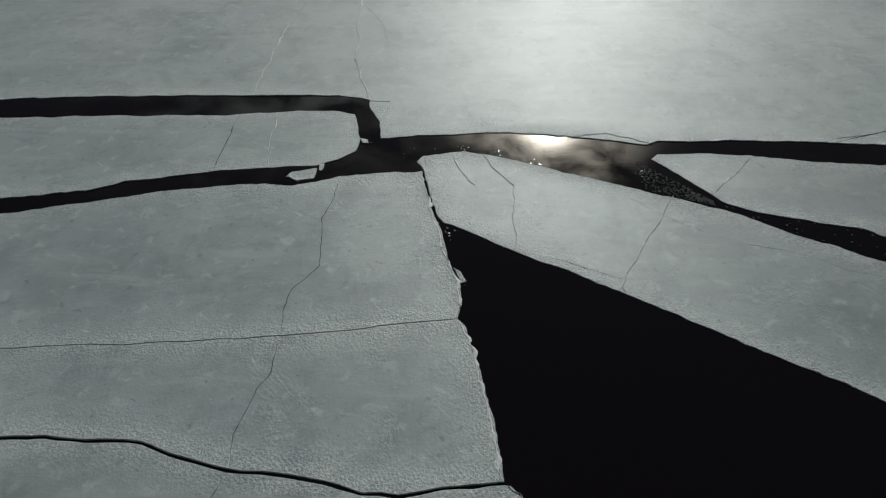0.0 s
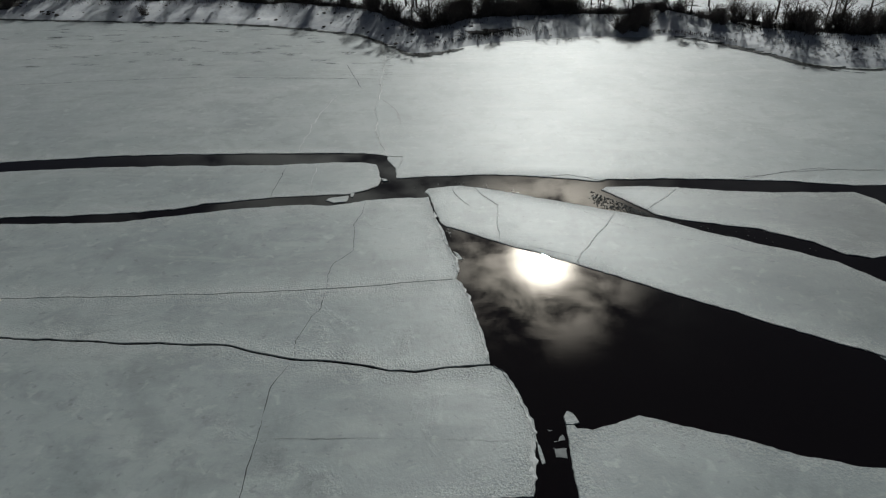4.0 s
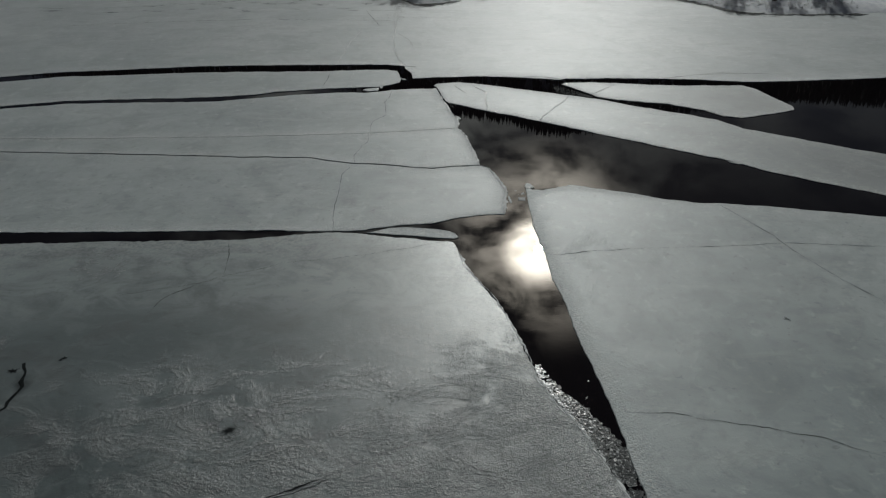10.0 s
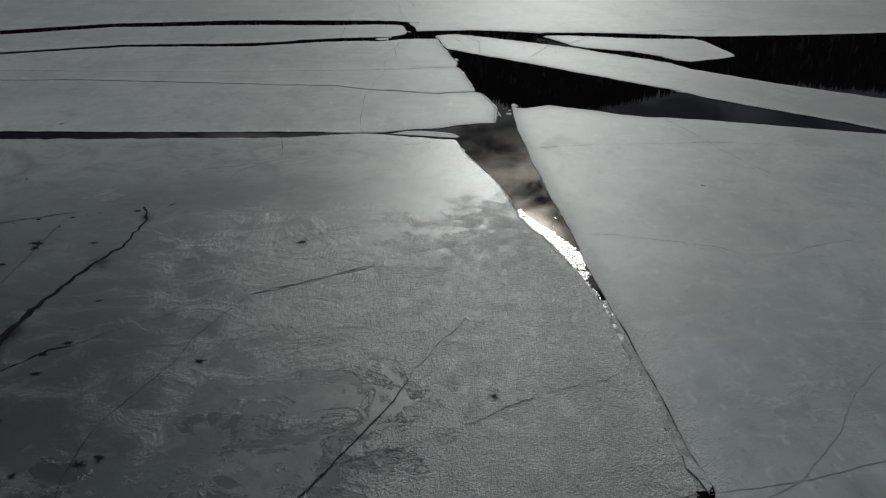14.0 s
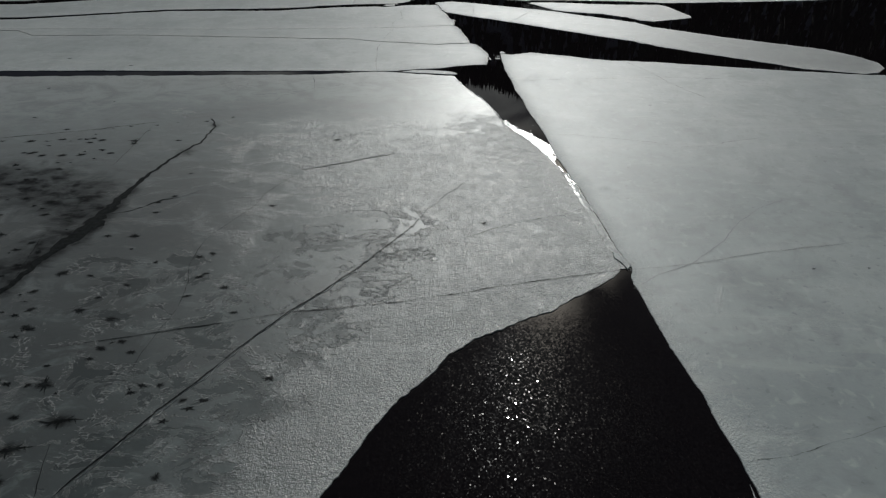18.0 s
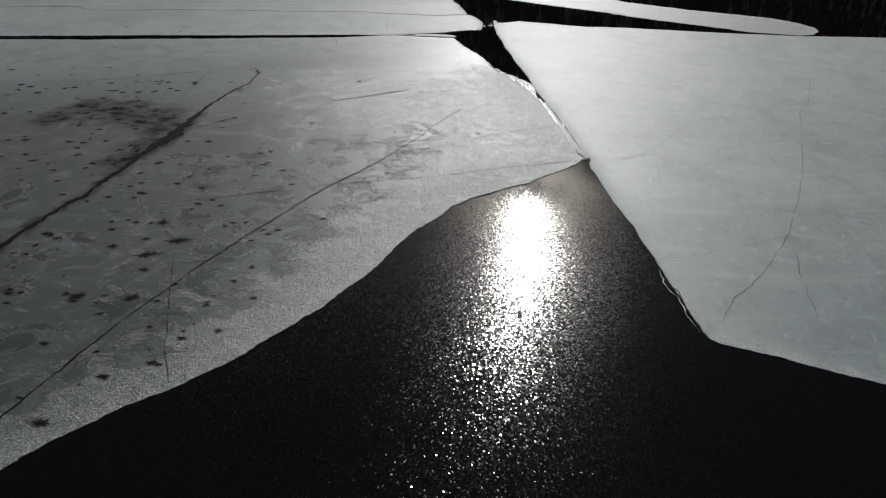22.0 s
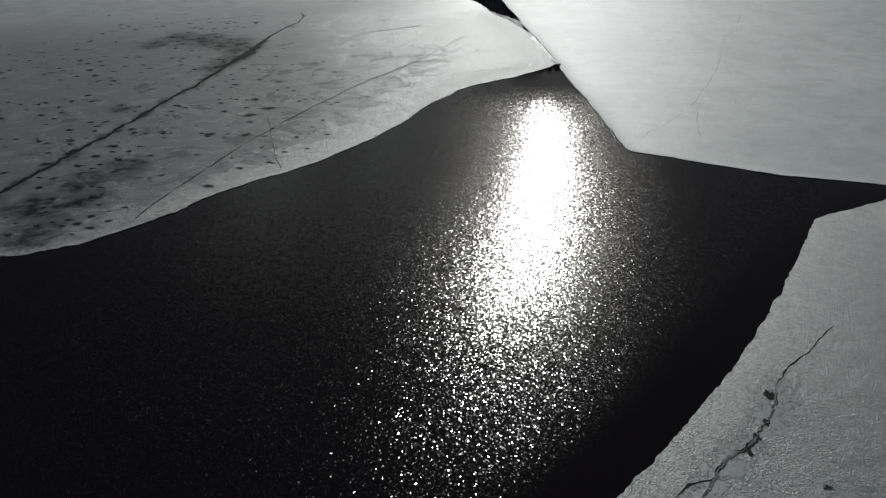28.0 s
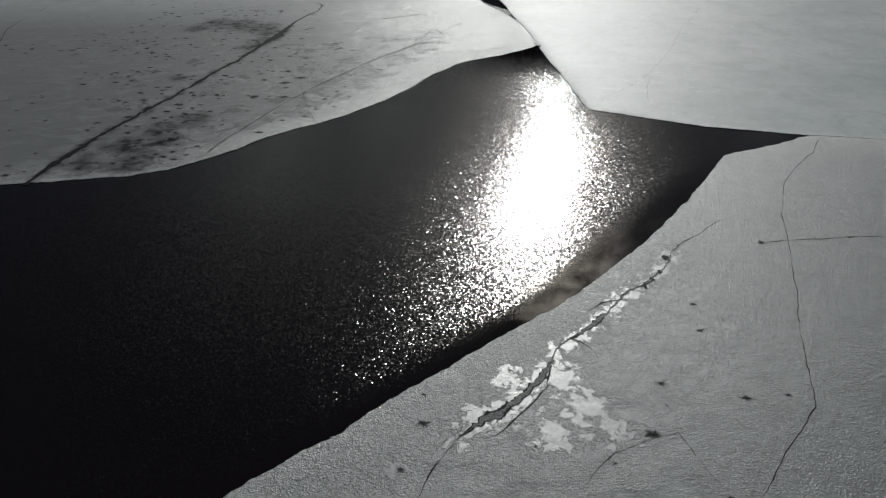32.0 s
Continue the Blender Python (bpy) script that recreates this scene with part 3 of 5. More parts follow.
    # west sheet darkens west- and southwards; other floes by dim, smooth ones towards the east
    darken = np.maximum(0.25 * ease(-every[:, 0], -10, 0), ease(-every[:, 0], 4, 30)) * (1 + 0.18 * ease(-every[:, 0], 34, 52)) * ease(-every[:, 1], 14, 38) * (1 - 0.1 * ease(-every[:, 1], 60, 85)) if name == "ice_west" else dim * (ease(every[:, 0], 12, 42) if mat is None else 1) * np.ones(len(every))
    pools = reach(every, POOLS)
    if name == "ice_west":
        # the crust lies east of the long crack, smooth flats west of it
        ahead = np.where(every[:, 1] < -36, -5 + 0.55 * (every[:, 1] + 36), -5 - 1.2 * (every[:, 1] + 36))
        east = every[:, 0] - ahead
        grain = ease(-every[:, 1], 3, 40) * (0.26 + 0.74 * ease(east, -18, 11))
        pools = np.maximum(pools, 0.55 * np.exp(-((east + 2) / 6.5) ** 2) * ease(-every[:, 1], 32, 44))
    else:
        grain = 0.8 * np.ones(len(every))
    glazed = reach(every, GLAZED)
    if name == "ice_south":
        rot = np.array(ROTTEN)
        glazed = np.maximum(glazed, 0.8 * np.exp(-(to_lines(every, rot[:-1], rot[1:]) / 1.0) ** 2))
    for key, values in (("rim", rim), ("grain", grain), ("wet", soak), ("darken", darken), ("flat", pools), ("pale", glazed)):
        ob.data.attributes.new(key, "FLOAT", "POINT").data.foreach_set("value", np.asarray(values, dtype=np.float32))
    return tagged(ob, label, category, "", kind)


# ---- water ----
bm = bmesh.new()
bmesh.ops.create_grid(bm, x_segments=8, y_segments=8, size=2400)
for v in bm.verts:
    v.co.z = WATER_Z
tagged(part("water", bm, WATER), "dark open river water, calm and rippled", "water", kind="structure")

# ---- plan of the ice: edges in metres ----
NORTH_EDGE = pts("-300,36.5 -150,38.5 -78,41.8 -57,47.7 -38,50.1 -29.4,50.5 -17.5,50.5 -9.8,50.4 -7.7,49.7 -7.5,48.3 -6.6,46.4 -6.3,43.95 "
                 "-3.4,44.3 3.1,44.8 7.9,44.2 11.2,43.6 14,42.9 14.8,43.4 25.9,43.4 32.1,42.8 38.5,41.7 44.8,41.8 57,42.9 68,44 81,46.2 "
                 "150,51 400,59")
LONG_TOP = pts("-300,33.5 -150,35.5 -77,39.2 -56,45.6 -37.6,47.2 -28.3,47.4 -19.1,47.5 -14.6,48 -10.5,48.1 -8.7,47.5 -8.05,45.6 -7.9,44 "
               "-8,42.3 -9.2,41.2 -10.8,40.5")
LONG_LOW = pts("-13.2,40.3 -18.1,39.9 -21.2,39.2 -24.3,38.6 -26.7,37.6 -32.2,36.7 -50.5,35.7 -64.5,32 -72.5,30.2 -150,26.5 -300,24.5")
BLOCK_TOP = pts("-300,22.5 -150,25 -72,29 -64,31.1 -50,34.7 -31.6,35.1 -28,35.9 -24.4,36.7 -20.7,37.6 -16.1,38.3 -14.1,38.4 -12.2,38 "
                "-10.5,38.7 -8.9,39.2 -5.3,39.6 -2.95,39.8")
BLOCK_SIDE = pts("-2.5,37 -1.9,34.4 -1.5,33.4 -1.3,31.8 -0.8,29.7 -0.35,28.6 -0.25,27.1 -0.5,25.75")
HAIR = pts("-300,19 -150,21 -60,23.4 -43.5,23.2 -25.9,23.5 -16.6,23.9 -10.3,24.4 -6.6,24.8 -3.4,25.3 -0.5,25.65")
BLOCK_SIDE_LOW = pts("-0.1,25.2 0.4,23.4 0.9,21.1 1.2,19.1 1.4,17.2 1.6,15.75")
CRACK = pts("-300,16 -150,18.5 -75,22.2 -69.4,22 -66,19.3 -57.8,19.3 -50,19.7 -41.2,19.2 -23.2,17.9 -17.4,17.7 -16,17.6 -13.8,16.7 "
            "-11.5,16.1 -8.3,15.85 -6.1,15.4 -5,15.05 -3.3,14.9 -1.3,15.2 1.6,15.55")
SLAB_SIDE = pts("1.9,15.4 2.5,14.8 3.2,12.9 3.6,11.6 3.85,10.7 3.8,9 3.75,8.2 3.6,7.2 3.3,5.3")
SLAB_LOW = pts("1,5 -0.7,4.5 -2.6,3.7 -6.1,3.2 -9,2.45 -11.6,2.25 -14.3,2.3 -17.7,2.5 -30,2.35 -50,2.4 -73,2.3 -150,2.4 -300,2.4")
WEST_TOP = pts("-300,0 -150,0.2 -72,0.4 -58,0.1 -40,0.5 -27,0.8 -19.8,0.9 -16.6,1.4 -13.4,1.9 -11.1,2.1 -8.8,1.8 -6.5,1.25 -3.8,0.8 -1.4,0.35")
WEST_SIDE = pts("-1,-1.3 -0.3,-3.6 0.8,-6 1.8,-7.9 2.6,-10.8 3.3,-13.6 3.8,-16.5 4.7,-18.6 5.8,-20.7 6.8,-23.4 7.6,-26.2 8.2,-28.2 "
                "8.4,-31 8.8,-34 9.2,-37 9.5,-40.5 9.7,-43 9.9,-45.6")
WEST_SOUTH = pts("9,-46.4 7.2,-47.9 3.6,-50.4 -2,-53.5 -3.8,-55 -5.5,-57.4 -7,-59 -8.4,-61.3 -10,-64.6 -12.3,-68 -14.4,-70.6 -16.7,-73.2 "
                 "-19.1,-75.6 -22,-77.9 -24.8,-79.7 -27.1,-81.8 -29.5,-84.5 -33,-87.8 -36.1,-90.2 -40,-91.8 -47,-92.8 -53,-93.5 -75,-96 -140,-101 -300,-105")
EAST_TOP = pts("5.8,10.8 6.3,9.9 7.2,9.8 10.2,11 14.8,9.4 18.2,8 21.3,7 23.2,7 27.6,6.3 37,4.2 44.5,2.6 55,0.9 68,-0.1 150,-3 400,-10")
EAST_SIDE = pts("5.75,9.6 5.6,7.4 5.7,3.1 6,-1 6.2,-5 6.7,-8.9 6.9,-12.7 7.4,-15.6 7.7,-18.3 8,-22 8.3,-25.4 8.7,-28.5 9.1,-31.5 9.5,-35 9.9,-38.5 "
                "10.2,-42 10.6,-44 10.7,-45.3 10.3,-46.4 10.65,-51 11,-54.8 11.6,-59.4 11.9,-64.3 12.2,-67.6 12.4,-70.4 12.7,-73.7")
EAST_SOUTH = pts("13.2,-74.2 17.3,-76.1 22.4,-78.6 26,-80.3 31.5,-81.6 36.7,-83 41.8,-83.7 45.8,-84.8 100,-92 400,-110")
SOUTH_EDGE = pts("37.5,-83 33,-85.2 29,-86.9 25.2,-88.4 20.3,-95.1 17.4,-99 14.1,-103 10.8,-106.8 8.3,-109.3 4.8,-112.9 1.5,-115.8 -2.3,-118.5 "
                 "-6.7,-122.1 -10.6,-125.1 -13.7,-127.8 -16.3,-129.6 -20.4,-132.9 -32,-141 -60,-160 -100,-300")
WEDGE_TOP = pts("-3.4,41 -3,41.6 0.1,42.3 2.1,41.8 5.4,40.4 8.9,39 11.8,37.7 14.7,36.5 17.5,35.3 19.4,34.1 22.3,32.2 27.3,29.5 30.2,27.8 "
                "32.3,25.1 35.8,22.9 41.9,19.1 47.8,16.1 55,12.6 58.4,8.8 59.5,6 59,3.6 56.9,1.7")
WEDGE_LOW = pts("54.8,1.2 47.4,3.3 38.3,9.1 33.3,11.8 30.2,13.9 28.2,15.7 27.2,16.4 23.6,18.6 19.6,21.1 16.1,23.3 12.1,25.8 9.5,27.5 "
                "8,28.5 6.1,29.6 3.2,31.1 1,32.6 -0.4,33.5 -1.35,34 -1.8,34.7 -2.35,37 -2.9,39.8")
LENS = pts("13.8,41.1 14.4,41.7 18.4,41.9 21.2,41.5 25.4,40.8 31,40.3 37.8,40.3 39.2,38.7 40.1,35.4 41.1,32.3 40.8,31 37.9,29.7 "
           "33.3,28.3 31.3,28.9 29.8,30.9 25.9,33.2 22,34.3 19.7,35.0 17.6,36.1 15.6,38.8")
SLIVER = pts("-8.8,1.95 -7.9,2.4 -6.8,2.85 -5.1,2.85 -3.1,2.6 -1.6,2.2 -1.1,1.7 -0.9,1.1 -1.3,0.85 -3.1,1.05 -5.4,1.5 -7.3,1.75")
CHIP = pts("-12.8,39.2 -12.5,39.8 -10.7,40.2 -10.7,38.95 -11.9,38.6")

# ---- ice sheets and floes ----
R = ragged
SHEETS = {}
SHEETS["north"] = floe("ice_north", R(NORTH_EDGE, 0.6, 0.10, 1) + [(400, 150), (-300, 150)], "broad pale shore-fast ice sheet reaching the snowy bank", "ice sheet", "structure", cell=2.2)
SHEETS["long"] = floe("ice_floe", R(LONG_TOP + LONG_LOW, 0.6, 0.10, 2), "long narrow pale ice floe between two dark leads")
SHEETS["block"] = floe("ice_floe", R(BLOCK_TOP + BLOCK_SIDE, 0.3, 0.09, 3) + R(shifted(HAIR, 0, 0.006), 0.8, 0.07, 4)[::-1], "pale grey block of river ice with ragged open edge", edge=0.025)
SHEETS["lower"] = floe("ice_floe", R(shifted(HAIR, 0, -0.006), 0.8, 0.07, 4) + R(BLOCK_SIDE_LOW, 0.22, 0.10, 5) + R(shifted(CRACK, 0, 0.08), 0.7, 0.08, 6)[::-1], "pale grey block of river ice below a hairline crack", edge=0.025)
SHEETS["slab"] = floe("ice_floe", R(shifted(CRACK, 0, -0.08), 0.7, 0.08, 6) + R(SLAB_SIDE + SLAB_LOW, 0.28, 0.10, 7), "pale river ice slab with crumbled bright edge")
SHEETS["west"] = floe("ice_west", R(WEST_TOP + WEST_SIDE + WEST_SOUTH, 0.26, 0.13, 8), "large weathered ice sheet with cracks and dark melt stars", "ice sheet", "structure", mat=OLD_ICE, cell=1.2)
SHEETS["east"] = floe("ice_east", R(EAST_TOP[::-1] + EAST_SIDE + EAST_SOUTH, 0.3, 0.08, 9), "large smooth pale ice sheet with straight broken edge", "ice sheet", "structure")
SHEETS["south"] = floe("ice_south", R(shifted(EAST_SOUTH[::-1], 0, -0.07)[:-5], 0.8, 0.05, 9) + R(SOUTH_EDGE, 0.25, 0.13, 10) + [(-100, -500), (400, -500)], "rough grey ice sheet with flooded cracks and melt stars", "ice sheet", "structure", mat=OLD_ICE, cell=1.1)
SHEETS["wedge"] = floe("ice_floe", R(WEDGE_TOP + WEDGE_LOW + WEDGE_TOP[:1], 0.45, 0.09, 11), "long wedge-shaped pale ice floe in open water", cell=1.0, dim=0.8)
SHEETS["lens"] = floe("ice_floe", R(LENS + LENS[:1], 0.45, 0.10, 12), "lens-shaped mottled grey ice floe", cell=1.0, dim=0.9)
SHEETS["sliver"] = floe("ice_floe", R(SLIVER + SLIVER[:1], 0.4, 0.04, 13), "thin sliver of ice floating in a narrow lead", cell=0.6)
SHEETS["chip"] = floe("ice_floe", R(CHIP + CHIP[:1], 0.3, 0.05, 14), "small broken ice chip jammed in a lead", cell=0.4)
PIECES = [("5.75,10.2 5.7,10.9 5.95,11.35 6.3,11.1 6.55,10.4 6.2,10.25", 0.03, ICE, "upright ice chip frozen to the corner of a sheet"),
          ("4.75,8.5 4.8,7.75 5.5,7.7 5.55,8.55", -0.035, SUNKEN, "half-sunken grey ice block in a channel"),
          ("4.6,9.9 5.4,9.8 5.55,9.1 4.9,8.9", -0.05, SUNKEN, "sunken dark ice block in a channel"),
          ("3.85,9.2 4.05,8.7 4.2,7.4 4.0,7.3 3.85,8.3", -0.03, ICE, "narrow ice splinter beside a floe edge"),
          ("27.3,16.2 28.1,15.9 28.6,15.45 28.2,15.4 27.5,15.8", 0.0, ICE, "small pale ice fragment beside a floe"),
          ("-8.0,44.2 -7.3,43.9 -7.1,43.3 -7.7,43.35", 0.0, ICE, "small broken ice fragment at a floe corner"),
          ("-10.6,40.9 -10.2,40.95 -10.25,39.9 -10.5,39.9", 0.0, ICE, "small broken ice fragment in a lead"),
          ("-0.7,29.8 -0.3,29.5 0.1,28.6 -0.3,28.5", -0.03, ICE, "loose ice splinter at a ragged floe edge"),
          ("8.4,-29.1 9.0,-32.8 9.4,-35.6 9.75,-37.6 9.0,-37 8.85,-35.2 8.6,-33.3 8.3,-30.8", -0.01, WET, "thin wet ice plate along a closed crack"),
          ("9.75,-42.9 10.2,-43.2 10.6,-44.1 10.75,-45.0 10.35,-45.5 10.1,-44.6 9.7,-43.8", 0.07, ICE, "rounded pale ice plate pushed up beside a closed crack")]
for text, z, mat, label in PIECES:
    line = pts(text)
    floe("ice_fragment", R(line + line[:1], 0.2, 0.04, 20 + z), label, "ice fragment", top=z, mat=mat, cell=0.35, thick=0.25)

# ---- cracks, refrozen seams and ridges ----
CRACKS = [
    ("north", "ridge", 0.12, "-15.8,70.4 -17.0,63.3 -17.3,57.0 -17.5,54.3 -17.5,50.6"),
    ("north", "ridge", 0.14, "-10.8,89.5 -10.4,76.7 -10.2,70.9 -10.4,65.7 -9.8,61.9 -9.4,56.3 -8.6,52.7 -7.8,49.9"),
    ("north", "stain", 0.25, "-9.7,68.4 -7.5,63.7 -6.7,59.0"),
    ("north", "dark", 0.2, "-16.5,84.6 -12.8,72.5"),
    ("north", "dark", 0.12, "-20.0,78.9 -10.8,79.0 -3.4,79.2"),
    ("north", "dark", 0.1, "27.2,43.2 29.3,43.9 30.7,44.1 32.7,44.8 37.0,45.8 42.0,44.9"),
    ("north", "dark", 0.2, "-68.3,74.6 -52.3,77.0 -35.4,78.6 -23.9,77.7 -10.8,77.0"),
    ("north", "dark", 0.14, "27.5,43.0 33.1,44.8 38.4,45.4 47.4,44.9"),
    ("north", "ridge", 0.1, "7.9,44.0 11.0,44.5 14.6,43.2"),
    ("north", "ridge", 0.1, "-7.8,49.6 -6.1,49.4 -6.4,46.4"),
    ("long", "dark", 0.1, "-18.0,47.7 -18.1,45.3 -18.2,41.9 -18.2,39.9"),
    ("long", "ridge", 0.08, "-15.0,47.8 -14.9,44.5 -14.4,40.3"),
    ("block", "dark", 0.09, "-8.9,38.7 -9.0,36.7 -9.5,34.6 -9.2,32.1 -9.1,30.0 -9.8,28.8 -10.4,27.9 -10.6,26.5 -10.5,25.4 -10.5,24.3"),
    ("lower", "dark", 0.1, "-10.5,24.1 -10.5,21.8 -11.0,20.8 -11.3,19.5 -11.6,18.1 -11.6,17.1 -11.4,16.2"),
    ("slab", "dark", 0.1, "-11.6,15.8 -12.3,13.5 -12.3,11.6 -12.2,9.2 -12.3,7.0 -12.1,4.9 -11.7,2.3"),
    ("slab", "stain", 0.03, "-12.4,9.2 -4.9,9.2 3.3,9.0"),
    ("wedge", "ridge", 0.1, "-0.6,41.7 -0.4,40.3 0.2,38.6 0.8,38.1"),
    ("wedge", "ridge", 0.1, "1.5,41.7 2.4,39.6 3.4,38.0 3.3,33.7 3.2,31.3"),
    ("wedge", "ridge", 0.12, "14.4,36.9 12.8,34.0 10.9,31.0 9.9,29.3 9.5,27.7"),
    ("wedge", "dark", 0.05, "11.1,37.0 12.8,35.1 15.0,33.4 17.5,32.0 20.5,31.2 21.9,30.5 23.2,29.5 25.3,28.9"),
    ("wedge", "dark", 0.06, "3.8,31.1 6.2,30.3 7.5,29.7 9.7,28.7"),
    ("lens", "ridge", 0.14, "21.2,41.3 19.3,39.2 17.1,36.9"),
    ("west", "dark", 0.12, "-20.3,0.7 -19.9,-1.0 -19.5,-3.0 -19.4,-4.3"),
    ("west", "dark", 0.06, "-1.6,0.6 -5.6,-0.8 -8.4,-1.5 -11.7,-2.3 -15.1,-2.7 -17.2,-3.8 -19.3,-4.6 -20.9,-5.5 -23.8,-6.3 -26.5,-7.1"),
    ("west", "dark", 0.12, "-23.5,-9.3 -23.1,-7.7 -22.1,-6.5 -20.9,-5.5"),
    ("west", "dark", 0.05, "-29.4,-34.1 -27.2,-33.0 -25.4,-31.8 -23.3,-30.6 -20.9,-29.3 -17.5,-27.9"),
    ("west", "rotten", 0.16, "-17.5,-27.9 -16.2,-27.3 -14.0,-26.4 -11.8,-25.3 -10.3,-24.8 -8.7,-24.0"),
    ("west", "dark", 0.05, "-8.7,-24.0 -6.4,-22.6 -4.3,-21.8 -2.1,-21.2"),
    ("west", "dark", 0.07, "-17.5,-28.0 -19.2,-31.1 -20.1,-32.8 -20.6,-35.1 -23.1,-39.8 -23.5,-41.1 -23.7,-44.3 -23.1,-46.7 -22.9,-49.8 -23.4,-52.2 -23.8,-55.1 -24.3,-58.0"),
    ("west", "ridge", 0.05, "-1.6,-30.7 -3.1,-32.7 -5.1,-35.7"),
    ("west", "dark", 0.23, "-5.1,-35.7 -5.7,-37.2 -6.8,-39.3 -9.5,-43.4 -12.5,-47.4 -16.2,-52.0 -19.2,-56.7 -21.8,-60.9 -24.0,-64.5 -25.1,-66.9 -26.3,-69.1 -27.6,-71.7 -29.4,-76.2 -31.0,-79.9 -32.6,-84.3 -33.4,-87.2"),
    ("west", "ridge", 0.06, "-9.3,-43.4 -12.3,-47.4 -16.0,-52.0 -19.0,-56.7 -21.6,-60.9 -23.8,-64.5"),
    ("west", "dark", 0.13, "10.2,-45.4 6.2,-46.2 0.3,-47.5 -6.9,-49.3 -15.0,-50.5 -20.2,-51.8 -27.3,-53.4 -30.3,-54.2"),
    ("west", "dark", 0.09, "9.2,-35.6 6.8,-36.9 4.1,-37.7 1.6,-38.6 -0.6,-39.8 -2.9,-41.1 -4.8,-41.9 -7.0,-42.7 -9.5,-43.3"),
    ("east", "stain", 0.07, "10.4,-45.5 15.1,-44.8 22.1,-43.1 26.8,-42.3 30.1,-41.7"),
    ("east", "stain", 0.08, "10.2,-47.9 12.7,-46.1 15.5,-44.8 19.4,-41.3 22.1,-38.1 25.1,-35.5 28.2,-34.1"),
    ("west", "dark", 0.1, "-26.3,-62.1 -25.9,-64.1 -25.2,-66.8 -24.3,-70.6 -23.3,-74.2 -22.0,-77.8"),
    ("west", "dark", 0.16, "-53.2,-20.4 -49.6,-19.6 -47.5,-19.2 -41.7,-17.7 -37.0,-16.1 -34.0,-15.2"),
    ("west", "dark", 0.08, "-35.6,-16.4 -35.9,-21.6 -36.2,-26.9"),
    ("west", "dark", 0.08, "-37.0,-38.1 -36.7,-42.2 -36.2,-45.9"),
    ("west", "dark", 0.16, "-83.2,-21.5 -83.2,-15.7 -81.8,-10.0"),
    ("west", "dark", 0.25, "-72.5,-59.6 -79.8,-40.6 -82.5,-33.5 -82.9,-29.8 -83.3,-25.8"),
    ("west", "rotten", 0.25, "-32.8,-36.3 -31.4,-36.0 -30.4,-35.0 -29.1,-33.8 -27.6,-33.4"),
    ("east", "dark", 0.09, "22.9,6.9 24.3,4.3 25.4,1.9 26.1,-0.1 27.0,-2.7 28.5,-5.9 30.0,-8.5"),
    ("east", "dark", 0.08, "6.1,-1.8 9.3,-1.3 13.0,-0.9 16.6,-0.7 20.3,-0.6 24.0,-0.3 26.1,-0.1 34.3,-0.8"),
    ("east", "dark", 0.07, "8.3,-19.3 11.0,-19.3 13.2,-19.9 16.2,-20.5 19.1,-21.3 22.1,-22.8"),
    ("east", "dark", 0.07, "22.0,-22.5 25.7,-22.3 26.8,-21.4 31.7,-20.2"),
    ("east", "dark", 0.075, "45.8,-20.2 43.0,-25.8 40.6,-30.2 38.4,-32.8 36.9,-36.5 34.8,-40.9 31.8,-47.5 29.2,-52.2 26.4,-57.0 24.3,-60.5 23.1,-62.1 19.9,-65.9 18.2,-67.7 16.3,-69.1 14.4,-72.0"),
    ("east", "dark", 0.04, "12.0,-64.1 15.2,-63.5 19.3,-62.3 24.2,-60.6"),
    ("east", "dark", 0.08, "23.8,-62.6 22.2,-67.4 21.5,-70.5 21.1,-72.2"),
    ("east", "ridge", 0.16, "11.7,-65.5 11.7,-67.2 12.0,-69.0 12.2,-71.3 12.4,-73.2"),
    ("east", "dark", 0.22, "11.8,-66.1 11.9,-67.6 12.4,-68.2 12.4,-70.4 12.6,-72.3 12.8,-73.8"),
    ("south", "dark", 0.12, "38.1,-84.1 35.5,-87.9 31.9,-91.5 29.1,-94.8 25.7,-101.8 24.4,-105.9 23.0,-109.6 21.3,-114.4 19.2,-119.3 18.1,-122.9 16.8,-126.7 15.4,-128.1 13.2,-130.3 11.8,-131.9 10.4,-133.5"),
    ("south", "dark", 0.15, "21.2,-106.8 22.8,-106.6 24.5,-106.4 26.6,-106.3 29.8,-106.1 33.4,-106.0"),
    ("south", "dark", 0.06, "0.3,-132.8 1.6,-131.2 2.9,-130.0 5.2,-129.2 7.2,-128.6 8.0,-131.4 8.7,-133.0"),
]


